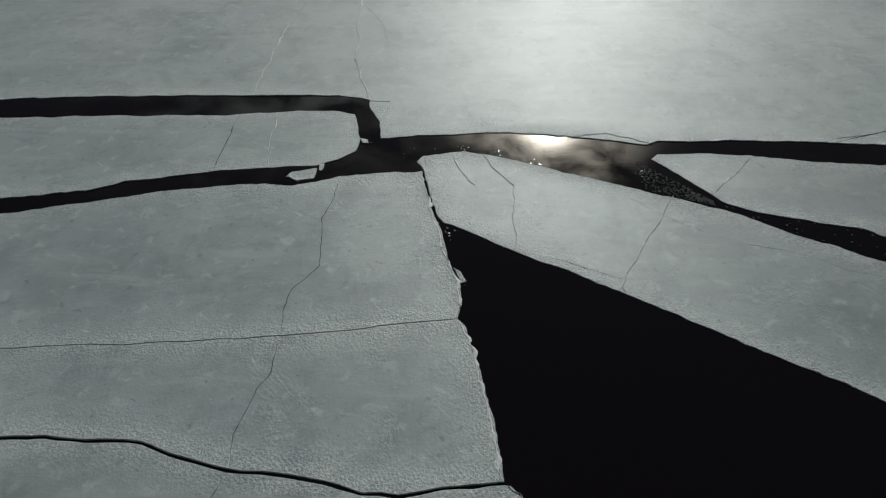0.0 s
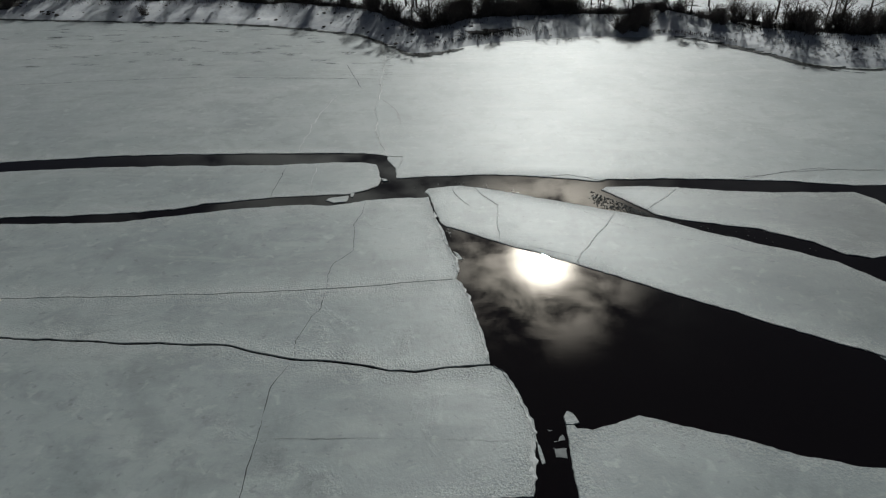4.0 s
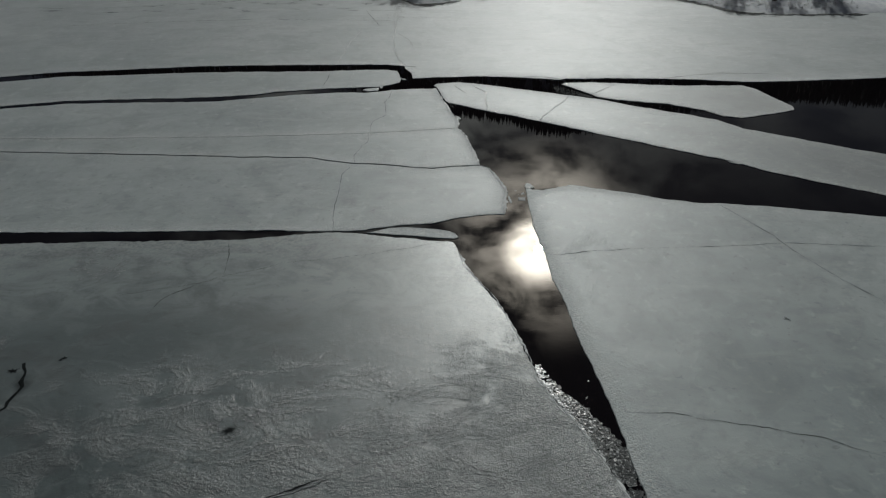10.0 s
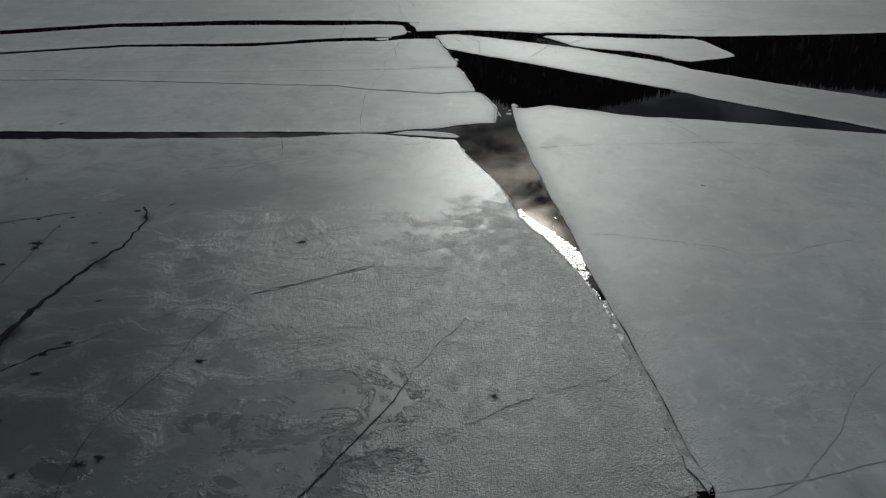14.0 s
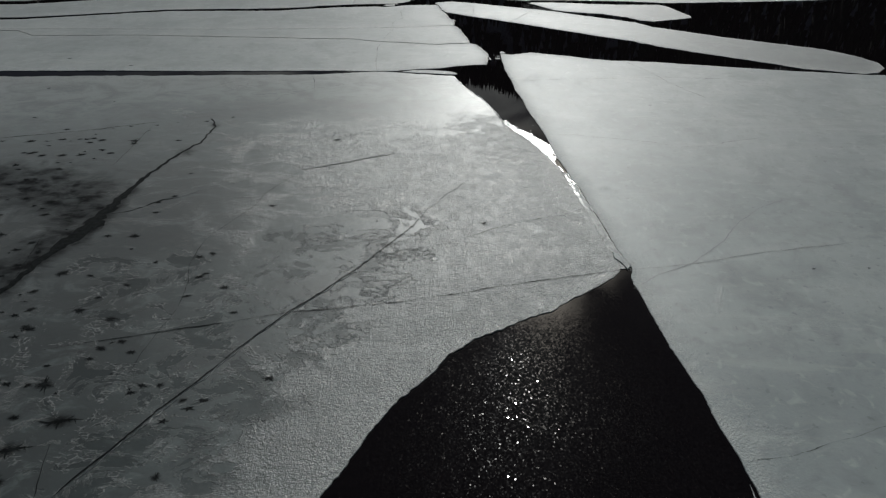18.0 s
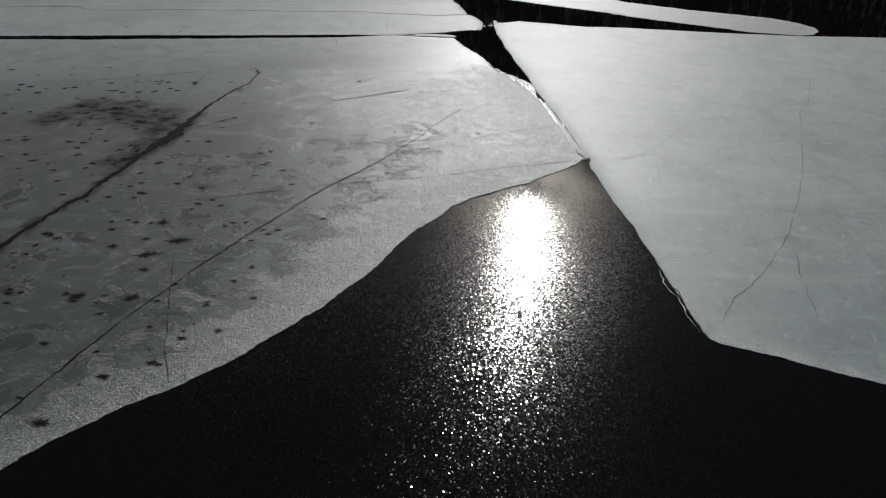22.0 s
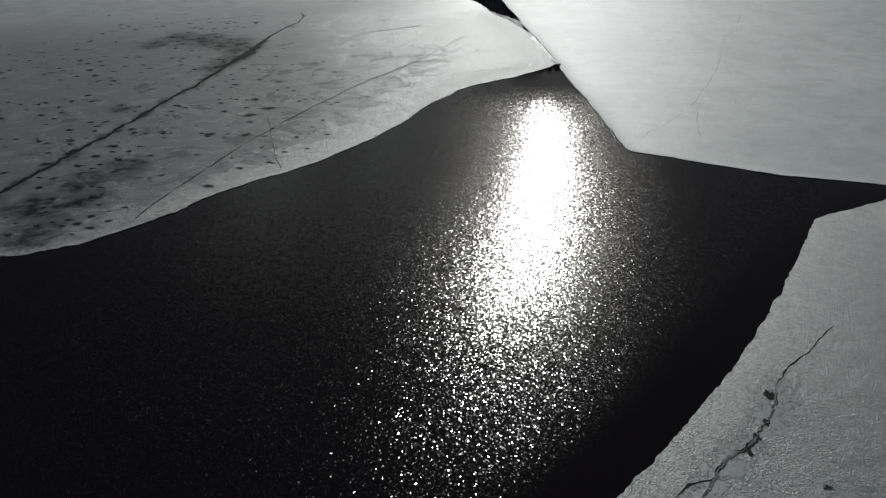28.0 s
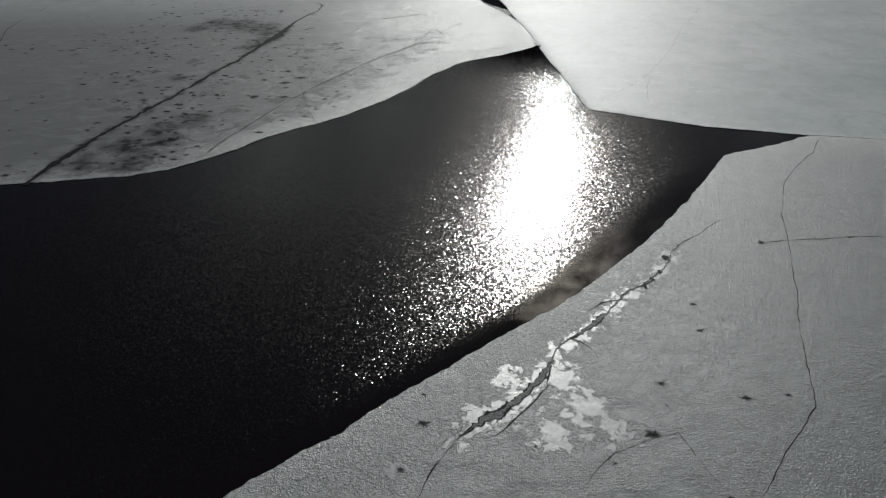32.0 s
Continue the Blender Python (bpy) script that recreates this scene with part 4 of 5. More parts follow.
def ribbon(name, line, width, mat, parent, rise=0.0, teeth=0.0, seed=0.0, taper=True, label="", z=0.016, often=2.3, step=0.35):
    """A narrow strip along a line: a dark seam, or a ridge where rise is given."""
    line = ragged(line, step, 0.16 if rise else 0.08, seed)
    n = len(line)
    verts, faces = [], []
    for i, (x, y) in enumerate(line):
        ax, ay = line[max(0, i - 1)]
        bx, by = line[min(n - 1, i + 1)]
        d = math.hypot(bx - ax, by - ay) or 1.0
        nx, ny = -(by - ay) / d, (bx - ax) / d
        k = width * max(0.15, 0.75 + 0.8 * noise.noise((x * 0.5, y * 0.5, seed + 4)) + 0.7 * noise.noise((x * 1.9, y * 1.9, seed + 14)))
        if taper:
            k *= min(1.0, 0.25 + min(i, n - 1 - i) / 6)
        l = k * (0.5 + teeth * max(0, noise.noise((x * often, y * often, seed)) * 2))
        r = k * (0.5 + teeth * max(0, noise.noise((x * often, y * often, seed + 30)) * 2))
        up = z + relief(x, y)
        verts += [(x + nx * l, y + ny * l, up), (x, y, up + rise * (0.6 + 0.8 * abs(noise.noise((x * 2, y * 2, 1))))), (x - nx * r, y - ny * r, up)]
    for i in range(n - 1):
        a = 3 * i
        faces += [(a + 1, a, a + 3, a + 4), (a + 2, a + 1, a + 4, a + 5)]
    ob = from_lists(name, verts, faces, mat, parent, label)
    return ob


for i, (sheet, kind, width, text) in enumerate(CRACKS):
    line = pts(text)
    parent = SHEETS[sheet]
    if kind == "ridge":
        ribbon("ridge", line, width * 0.7, FROST, parent, 0.035, 0.4, i)
    elif kind == "stain":
        ribbon("stain", line, width, STAIN, parent, 0.0, 0.4, i)
    elif kind == "rotten":
        ribbon("crack", line, width * 0.55, SEAM, parent, 0.0, 1.3, i, label="dark toothed crack of rotten ice")
        if width < 0.2:
            ribbon("ridge", shifted(line, 0.12 + width * 0.3, -0.1), 0.08, FROST, parent, 0.03, 0.6, i + 50)
    else:
        ribbon("crack", line, width * (0.56 if sheet == "south" else 0.44), SEAM, parent, 0.0, 0.3, i, z=0.03 if sheet == "west" else 0.016)


# the rotten crack: open toothed gaps and rubble-filled stretches, narrowing between them
line = ragged(ROTTEN, 0.12, 0.2, 41)
seam = None
for name, mat, wide, z, seed in (("crack", SEAM, 1.0, 0.018, 3.0), ("crack_filling", RUBBLE, 0.72, 0.025, 8.0)):
    verts, faces = [], []
    for i, (x, y) in enumerate(line):
        ax, ay = line[max(0, i - 3)]
        bx, by = line[min(len(line) - 1, i + 3)]
        d = math.hypot(bx - ax, by - ay)
        nx, ny = -(by - ay) / d, (bx - ax) / d
        south = min(1.0, max(0.0, (-y - 119.5) / 5))
        swell = 0.05 + (0.22 - 0.06 * south) * max(0.0, noise.noise((x * 0.55, y * 0.55, 2.5)) + 0.15 + 0.9 * south) ** 1.3
        if name == "crack_filling":
            swell *= max(0.0, min(1.0, 0.75 + 1.6 * noise.noise((x * 0.8, y * 0.8, 6))))
        tooth = lambda q: 1 + 0.9 * max(0.0, noise.noise((x * 3.2, y * 3.2, q))) + 0.5 * noise.noise((x * 7, y * 7, q))
        end = min(1.0, 0.1 + min(i, len(line) - 1 - i) / 12)
        l, r, up = swell * wide * tooth(seed) * end, swell * wide * tooth(seed + 30) * end, z + relief(x, y)
        verts += [(x + nx * l, y + ny * l, up), (x - nx * r, y - ny * r, up)]
    faces = [(2 * i + 1, 2 * i, 2 * i + 2, 2 * i + 3) for i in range(len(line) - 1)]
    seam = from_lists(name, verts, faces, mat, seam or SHEETS["south"], "dark toothed crack of rotten ice" if mat == SEAM else "wet grey ice rubble")
# fine cracks branching off it
for i, text in enumerate(("-6.7,-128.9 -7.3,-129.7 -8,-130.8 -8.5,-131.8 -9,-133", "0.4,-122 -0.4,-124.3 -1.7,-126 -3.2,-127.6 -4.3,-128.6", "12.9,-108.3 14.6,-106.6 16.9,-104.8 19.5,-102.6",
                          "6.9,-114.9 5.4,-115.2 3.9,-116.4", "2.2,-119.4 3.3,-120.4 3.7,-121.6")):
    ribbon("crack", pts(text), 0.09, SEAM, SHEETS["south"], 0.0, 0.6, 60 + i)
# open melt holes beside it
for i, (x, y, r) in enumerate(((12.3, -109, 0.42), (11.2, -111.1, 0.26), (10.2, -112.2, 0.3), (9.4, -113.3, 0.22))):
    ring = [(x + math.cos(a) * r * (0.7 + 0.5 * noise.noise((math.cos(a) * 1.5 + i * 3, math.sin(a) * 1.5, 7))), y + math.sin(a) * r * (0.9 + 0.7 * noise.noise((math.cos(a) * 1.5, math.sin(a) * 1.5 + i * 5, 2))), 0.02 + relief(x, y))
            for a in [k * 0.2618 for k in range(24)]]
    from_lists("melt_hole", ring, [tuple(range(24))], SEAM, SHEETS["south"], "small open melt hole")


def flood_width(y):
    return 0.09 + 0.40 * math.exp(-((y + 38.5) / 4.5) ** 2) + 0.13 * min(1, max(0, (-y - 20) / 14)) + 0.2 * math.exp(-((y + 88) / 3) ** 2)


line = ragged(FLOOD, 0.4, 0.28, 77)
verts, faces = [], []
for i, (x, y) in enumerate(line):
    ax, ay = line[max(0, i - 1)]
    bx, by = line[min(len(line) - 1, i + 1)]
    d = math.hypot(bx - ax, by - ay)
    nx, ny = -(by - ay) / d, (bx - ax) / d
    k = flood_width(y) * (1 + 0.7 * noise.noise((x, y, 3)))
    up = 0.018 + relief(x, y)
    l, r = k * (1 + max(0, noise.noise((x * 2, y * 2, 5)))), k * (1 + max(0, noise.noise((x * 2, y * 2, 15))))
    verts += [(x + nx * l, y + ny * l, up), (x - nx * r, y - ny * r, up)]
faces = [(2 * i + 1, 2 * i, 2 * i + 2, 2 * i + 3) for i in range(len(line) - 1)]
from_lists("flooded_crack", verts, faces, SEAM, SHEETS["west"], "wide black flooded crack")

# ---- melt stars ----
BIG_STARS = pts("-52.6,-4.5,0.3 -42.7,-9.1,0.25 -54.8,-14.2,0.25 -28.8,-57.4,0.8 -26.5,-60.4,1.0 -28.4,-62.5,1.0 -27.5,-68.3,0.7 -31.6,-61.2,0.6 -29.3,-60.1,0.4 -26.6,-54.1,0.45 -25.5,-53.4,0.4 "
                "-27.2,-51,0.5 -29.7,-50,0.5 -21.9,-69.3,0.35 -19.7,-64.5,0.35 -19.9,-58.9,0.3 -21.7,-57.6,0.3 -29.4,-40.1,0.5 "
                "-32.9,-45.4,0.6 -34,-47.7,0.45 -33.2,-49.9,0.4 -32.6,-51.8,0.4 -26.4,-44,0.3 -22.2,-42.8,0.4") + \
            pts("-36.2,-42.4,0.4 -39.5,-45.4,0.45 -42.6,-40.2,0.5 -45.2,-35.3,0.4 -40.4,-39.7,0.35 -24.9,-66.7,0.35 -32.6,-58.5,0.45 "
                "-26.3,-76.6,0.5 -28.5,-80.4,0.7 -22.6,-73,0.45 -31.6,-68.1,0.8 -14.7,-20.5,0.5 -0.3,-38.3,0.35 -19,-35,0.35")
SOUTH_STARS = pts("7.4,-124.3,0.35 7.2,-126.3,0.15 5.5,-128.7,0.6 12.6,-125.8,0.45 15.5,-125.6,0.3 12.5,-115.6,0.3 11.9,-118.8,0.3 -2.7,-122.7,0.25 "
                  "-8.7,-127.4,0.4 -10,-131,0.3 -8.6,-124.9,0.28 -1.9,-129.5,0.25 2.7,-130.9,0.2 8.6,-133.5,0.35 19.5,-131,0.15 30,-106.1,0.3 21.6,-106.8,0.45")


def star_mesh(seed, arms, long):
    """A star of one metre reach: a small ragged middle and thin, bent, forking arms."""
    rg = random.Random(seed)
    verts, faces = [(0, 0, 0)], []
    m = 26
    for i in range(m):
        a = i * 6.283 / m
        r = 0.11 + 0.12 * rg.random() ** 1.5 + 0.04 * math.sin(a * 2 + seed)
        verts.append((math.cos(a) * r * 1.4, math.sin(a) * r, 0))
    faces += [(0, 1 + i, 1 + (i + 1) % m) for i in range(m)]

    def arm(x, y, a, length, w, steps, depth):
        bend, b = rg.uniform(-0.6, 0.6), len(verts)
        for s in range(steps + 1):
            t = s / steps
            h = a + bend * t + rg.uniform(-0.28, 0.28)
            k = w * (1 - t) ** 0.7
            verts.extend([(x - math.sin(h) * k, y + math.cos(h) * k, 0.001), (x + math.sin(h) * k, y - math.cos(h) * k, 0.001)])
            if depth and s in (2, 4) and rg.random() < 0.55:
                forks.append((x, y, h + rg.choice((-0.8, 0.8)), length * 0.4, k * 0.6))
            x, y = x + math.cos(h) * length / steps, y + math.sin(h) * length / steps
        faces.extend((b + 2 * s + 1, b + 2 * s + 3, b + 2 * s + 2, b + 2 * s) for s in range(steps))

    forks = []
    for _ in range(arms):
        arm(0.0, 0.0, rg.random() * 6.283, (0.35 + 0.75 * rg.random()) * long, rg.uniform(0.035, 0.075), 7, True)
    for x, y, a, length, w in list(forks):
        arm(x, y, a, length, w, 4, False)
    me = bpy.data.meshes.new("melt_star")
    me.from_pydata(verts, [], faces)
    me.materials.append(SEAM)
    return me


def soft_stain():
    """Ice soaked dark round a melt star, fading outwards."""
    m, g, p = material("meltwater soaked ice")
    o = g.add("ShaderNodeTexCoord").outputs["Object"]
    far = g.add("ShaderNodeVectorMath", {0: g.stretch(o, 1.0, 1.25)}, ops="LENGTH").outputs["Value"]
    far = g.math("ADD", far, g.math("MULTIPLY", g.math("SUBTRACT", g.noise(p, 2.2, 4.0, 0.6), 0.5), 0.7))
    b = g.add("ShaderNodeBsdfPrincipled", {"Base Color": (0.018, 0.02, 0.021, 1), "Roughness": 0.55, "Specular IOR Level": 0.15})
    clear = g.add("ShaderNodeBsdfTransparent")
    both = g.add("ShaderNodeMixShader", {0: g.ramp(far, 0.1, 0.72, 0.72, 0.0), 1: clear.outputs[0], 2: b.outputs[0]})
    g.add("ShaderNodeOutputMaterial", {0: both.outputs[0]})
    return m


HALO = bpy.data.meshes.new("soaked_halo")
HALO.from_pydata([(math.cos(i * 0.2618) * 1.1, math.sin(i * 0.2618) * 0.9, 0) for i in range(24)], [], [tuple(range(24))])
HALO.materials.append(soft_stain())
STAR_MESHES = [star_mesh(i, 7 + i % 5, 0.8 + 0.15 * (i % 3)) for i in range(12)]
rng = random.Random(11)


def star(x, y, r, parent, flat=1.0):
    ob = new("melt_star", rng.choice(STAR_MESHES))
    ob.parent = parent
    ob.matrix_basis = pose(x, y, 0.018 + relief(x, y), 0, 0, rng.uniform(-25, 25) + rng.choice((0, 180))) @ Matrix.Diagonal((r * 1.5, r * 1.3 * flat, 1, 1))
    if r > 0.28:
        halo = new("soaked_halo", HALO)
        halo.parent = ob
        halo.matrix_basis = pose(0, 0, -0.004)


for x, y, r in BIG_STARS:
    star(x, y, r, SHEETS["west"])
for key, text in (("slab", "-55.3,7.7,0.35 -45.6,4.5,0.35"), ("lower", "-76.8,27.5,0.25"), ("east", "25.0,-45.5,0.22 22.0,-10.4,0.22 29.4,-45.4,0.22")):
    for x, y, r in pts(text):
        star(x, y, r, SHEETS[key])
for x, y, r in SOUTH_STARS:
    star(x, y, r, SHEETS["south"])
faint = [[], []]
edge_ring = R(WEST_TOP + WEST_SIDE + WEST_SOUTH, 2.0, 0.1, 8)
made = 0
while made < 250:
    x, y = rng.uniform(-78, -18), rng.uniform(-92, -20)
    near_flood = min(math.hypot(x - a, y - b) for a, b in FLOOD)
    if noise.noise((x * 0.08, y * 0.08, 6)) + 0.45 - abs(x + 42) * 0.012 < rng.random() * 0.7 or near_flood < 0.8 or (x > -27 and y > -43):
        continue
    if not inside(np.array([[x, y - 1.2]]), edge_ring)[0]:
        continue
    star(x, y, rng.uniform(0.2, 0.5) * (1.25 if x < -36 else 0.9), SHEETS["west"], rng.uniform(0.6, 1.0))
    made += 1

for _ in range(900):
    x, y = rng.uniform(-82, -14), rng.uniform(-91, -14)
    if noise.noise((x * 0.11, y * 0.11, 16)) + 0.3 - abs(x + 42) * 0.012 < rng.random() * 0.6 or (x > -27 and y > -43) or not inside(np.array([[x, y - 1.5]]), edge_ring)[0]:
        continue
    k, b, a0, s = rng.randint(5, 9), len(faint[0]), rng.random() * 6, rng.uniform(0.08, 0.26)
    for i in range(2 * k):
        a, r = a0 + i * math.pi / k, s * (rng.uniform(0.8, 1.6) if i % 2 else rng.uniform(0.35, 0.6))
        faint[0].append((x + math.cos(a) * r * 1.7, y + math.sin(a) * r, 0.017 + relief(x, y)))
    faint[0].append((x, y, 0.017 + relief(x, y)))
    faint[1] += [(b + 2 * k, b + i, b + (i + 1) % (2 * k)) for i in range(2 * k)]
tagged(from_lists("pitting", *faint, SEAM, SHEETS["west"]), "small dark ragged melt pits in old ice", kind="stuff")

# ---- slush and brash ice ----
def at_y(line, y):
    for (ax, ay), (bx, by) in zip(line, line[1:]):
        if min(ay, by) <= y <= max(ay, by) and ay != by:
            return ax + (bx - ax) * (y - ay) / (by - ay)
    return None


def brash(name, spots, mat, label, parent=None):
    """Many small broken plates afloat. spots: x, y, size."""
    rg = random.Random(len(spots))
    verts, faces = [], []
    for x, y, s in spots:
        k, b = rg.randint(4, 6), len(verts)
        a0, lift = rg.random() * 6, rg.uniform(0.015, 0.06)
        tx, ty = rg.uniform(-0.04, 0.04), rg.uniform(-0.04, 0.04)
        for z, q in ((lift, 1.0), (-0.06, 0.9)):
            for i in range(k):
                a = a0 + i * 6.283 / k
                dx, dy = math.cos(a) * s * q * (0.7 + 0.5 * ((i * 7 + b) % 3) / 2), math.sin(a) * s * q
                verts.append((x + dx, y + dy, WATER_Z + z + dx * tx + dy * ty))
        faces.append(tuple(range(b, b + k)))
        faces += [(b + i, b + k + i, b + k + (i + 1) % k, b + (i + 1) % k) for i in range(k)]
    return tagged(from_lists(name, verts, faces, mat, parent), label, "brash ice", kind="stuff")


rng = random.Random(21)


def slush_cover(u, y):
    """How much of the channel is covered u of the way from the west sheet to the east one."""
    k = min(1.0, max(0.0, (-y - 15.0) / 7.0))
    edge = 0.06 + 0.94 * k ** 1.3
    c = min(1.0, max(0.0, (edge - u) / 0.25 + 0.35)) if k < 1 else 1.0
    if y < -23.5:
        c *= max(0.3, 1 - (-23.5 - y) / 4) if y > -30 else 0.55
    return c


spots, white = [], []
while len(spots) + len(white) < 6800:
    y = -14.8 - 16.5 * rng.random() ** 1.1
    a, b = at_y(WEST_SIDE, y), at_y(EAST_SIDE, y)
    u = rng.random()
    x = a + (b - a) * u
    hole = noise.noise((x * 1.6, y * 1.6, 4)) + 0.7 * noise.noise((x * 4.3, y * 4.3, 9))
    if hole > -0.35 + 0.95 * slush_cover(u, y) - (0.5 if u > slush_cover(u, y) else 0):
        continue
    (white if y > -27 and (rng.random() < 0.2 or u < 0.07) else spots).append((x, y, rng.uniform(0.03, 0.11) * rng.uniform(0.5, 1)))
brash("slush", white, SLUSH, "bright broken slush ice choking a narrow channel")
brash("wet_slush", spots, FILM, "wet grey slush ice choking a narrow channel")
# refrozen seam where the two sheets have closed up
verts, faces = [], []
for k in range(120):
    y = -28.6 - k * 0.14
    a, b = at_y(WEST_SIDE, y), at_y(EAST_SIDE, y)
    if a is None or b is None:
        break
    mid = a + (b - a) * (0.98 + 0.12 * noise.noise((2, y * 0.9, 4)))
    verts += [(a - 0.12, y, -0.012), ((a + mid) / 2, y, 0.0 + 0.03 * noise.noise((5, y * 2.3, 1))), (mid, y, -0.03), (mid + 0.03, y, -0.12)]
faces = [(4 * k + 4 + i, 4 * k + 5 + i, 4 * k + 1 + i, 4 * k + i) for k in range(len(verts) // 4 - 1) for i in range(3)]
seam = tagged(from_lists("refrozen_seam", verts, faces, OLD_ICE), "grey refrozen ice along a closed crack", "ice", kind="stuff")
for key, value in (("grain", 0.85), ("rim", 0.08)):
    seam.data.attributes.new(key, "FLOAT", "POINT").data.foreach_set("value", np.full(len(verts), value, dtype=np.float32))
crumbs = []
for _ in range(420):
    y = -28.6 - 16 * rng.random()
    a, b = at_y(WEST_SIDE, y), at_y(EAST_SIDE, y)
    if a is None or b is None or noise.noise((7, y * 0.8, 2)) < -0.15:
        continue
    u = rng.choice((0.05, 0.92)) + rng.gauss(0, 0.09)
    crumbs.append((a + (b - a) * u, y, rng.uniform(0.03, 0.09) * rng.uniform(0.4, 1)))
brash("ice_crumbs", crumbs, SLUSH, "small pale crumbs of ice frozen into a closed crack")
spots = []
low = sorted(p for p in LENS[11:19])
while len(spots) < 24:
    x = rng.uniform(17.6, 31)
    a, b = at_y([(q, p) for p, q in WEDGE_TOP[5:15]], x), at_y([(q, p) for p, q in low], x)
    if a is None or b is None or b < a or rng.random() > 1.25 - (x - 17.6) / 14:
        continue
    spots.append((x, rng.uniform(a, b), rng.uniform(0.03, 0.09)))
for _ in range(520):
    x = rng.uniform(12.6, 17)
    t = (x - 12.6) / 4.4
    spots.append((x, rng.uniform(37.4 - t * 1.7, 41.0 - t * 4.8) + 0.1, rng.uniform(0.03, 0.09)))
brash("brash", spots, BRASH, "dark brash ice drifting between two floes")
spots = [(rng.gauss(x, s), rng.gauss(y, s), rng.uniform(0.02, 0.08)) for x, y, s, k in
         ((-1.0, 33.3, 0.4, 16), (12.9, 39.4, 0.3, 12), (-7.2, 43.2, 0.4, 5), (-4, 42.9, 0.8, 4), (0, 42.3, 0.4, 10), (2.5, 41.9, 0.35, 16), (5.2, 40.6, 0.3, 16), (-0.3, 28.9, 0.25, 14)) for _ in range(k)]
brash("crumbs", spots, FILM, "small pale ice crumbs drifting along floe edges")

def edge_crumbs(sheet, line, per_metre, seed, way_in):
    """Loose grains of broken ice heaped along the rim of a sheet."""
    rg = random.Random(seed)
    verts, faces = [], []
    for (ax, ay), (bx, by) in zip(line, line[1:]):
        d = math.hypot(bx - ax, by - ay)
        if max(abs(ax), abs(bx)) > 75 or min(ay, by) < -136:
            continue
        nx, ny = (by - ay) / d, -(bx - ax) / d
        for _ in range(int(d * per_metre * 0.7)):
            t, r = rg.random(), rg.uniform(0.015, 0.05)
            off = rg.expovariate(3.2) + 0.06
            x, y = ax + (bx - ax) * t, ay + (by - ay) * t
            patchy = noise.noise((x * 0.8, y * 0.8, seed))
            if patchy < rg.uniform(-0.5, 0.3):
                continue
            x, y = x + nx * off * way_in, y + ny * off * way_in
            b, z, a0 = len(verts), 0.005 + relief(x, y), rg.random() * 3
            for i in range(4):
                a = a0 + i * 1.571
                verts.append((x + math.cos(a) * r * 1.3, y + math.sin(a) * r, z))
            verts.append((x + rg.uniform(-r, r) * 0.4, y + rg.uniform(-r, r) * 0.4, z + r * 0.5))
            faces += [(b + i, b + (i + 1) % 4, b + 4) for i in range(4)]
    tagged(from_lists("rim_rubble", verts, faces, FROST, sheet), "loose bright grains of broken ice along a rim", kind="stuff")


for key, line, many, way_in in (("west", WEST_SIDE + WEST_SOUTH, 26, 1), ("block", BLOCK_SIDE, 45, 1), ("lower", BLOCK_SIDE_LOW, 45, 1), ("slab", SLAB_SIDE + SLAB_LOW[:8], 35, 1),
                                ("wedge", WEDGE_LOW, 45, 1), ("wedge", WEDGE_TOP, 26, 1), ("lens", LENS, 18, 1), ("south", SOUTH_EDGE, 22, -1), ("east", EAST_SIDE, 16, -1), ("long", LONG_TOP[4:], 10, 1)):
    edge_crumbs(SHEETS[key], line, many, len(line) + many, way_in)

for i, (key, line, width, rise) in enumerate((("slab", SLAB_SIDE, 0.26, 0.07), ("lower", BLOCK_SIDE_LOW, 0.2, 0.05), ("block", BLOCK_SIDE, 0.18, 0.05), ("west", WEST_SIDE[:12], 0.12, 0.04))):
    ribbon("broken_lip", shifted(line, -0.14, 0.0), width, FROST, SHEETS[key], rise, 0.9, 90 + i, label="bright crumbled lip of ice", z=0.0, often=1.8, step=0.2)

# ---- bank and hill ----
SHORE = pts("-400,124 -150,121 -88,118 -64,115 -44,113 -33,110.2 -24,106.8 -16,103.2 -10.6,96.2 -7.5,91 -4,90.7 -0.4,93 6,96.5 "
            "13.7,98.6 24,100.5 31,99.4 37,100.6 40.5,98.6 43.8,95.6 46.5,93 49.9,88 52.2,84.2 55.4,82.2 61,80.9 70,81 110,82 400,86")


def shore_y(x):
    for (ax, ay), (bx, by) in zip(SHORE, SHORE[1:]):
        if ax <= x <= bx:
            return ay + (by - ay) * (x - ax) / (bx - ax)
    return SHORE[0][1] if x < 0 else SHORE[-1][1]


def land_z(x, d):
    """The height of the land d metres inland of the shore line."""
    k = min(1.0, max(0.0, (x - 38) / 12))
    bulge = math.exp(-((x + 7) / 8) ** 2)
    high = 1.8 + 0.5 * bulge + 0.25 * math.sin(x * 0.21)
    t = min(1.0, max(0.0, d / (8.4 + 2.4 * bulge)))
    steep = 0.15 * min(1, max(0, d / 0.5)) + high * t * (1.2 - 0.2 * t)
    t = min(1.0, max(0.0, d / 11))
    bank = steep * (1 - k) + k * (0.25 * min(1, max(0, d / 0.6)) + 1.6 * t) + 0.02 * max(0.0, d - 9)
    crest = 97 + 8 * math.sin(x * 0.011 + 1) + 6 * math.sin(x * 0.027)
    hill = crest * max(0.0, min(1.0, (d - 60) / 185)) ** 1.1
    rough = noise.noise((x * 0.12, d * 0.15, 3)) * 0.5 + noise.noise((x * 0.5, d * 0.5, 7)) * 0.16
    return bank + hill + rough * min(1.0, max(0.0, d / 3))


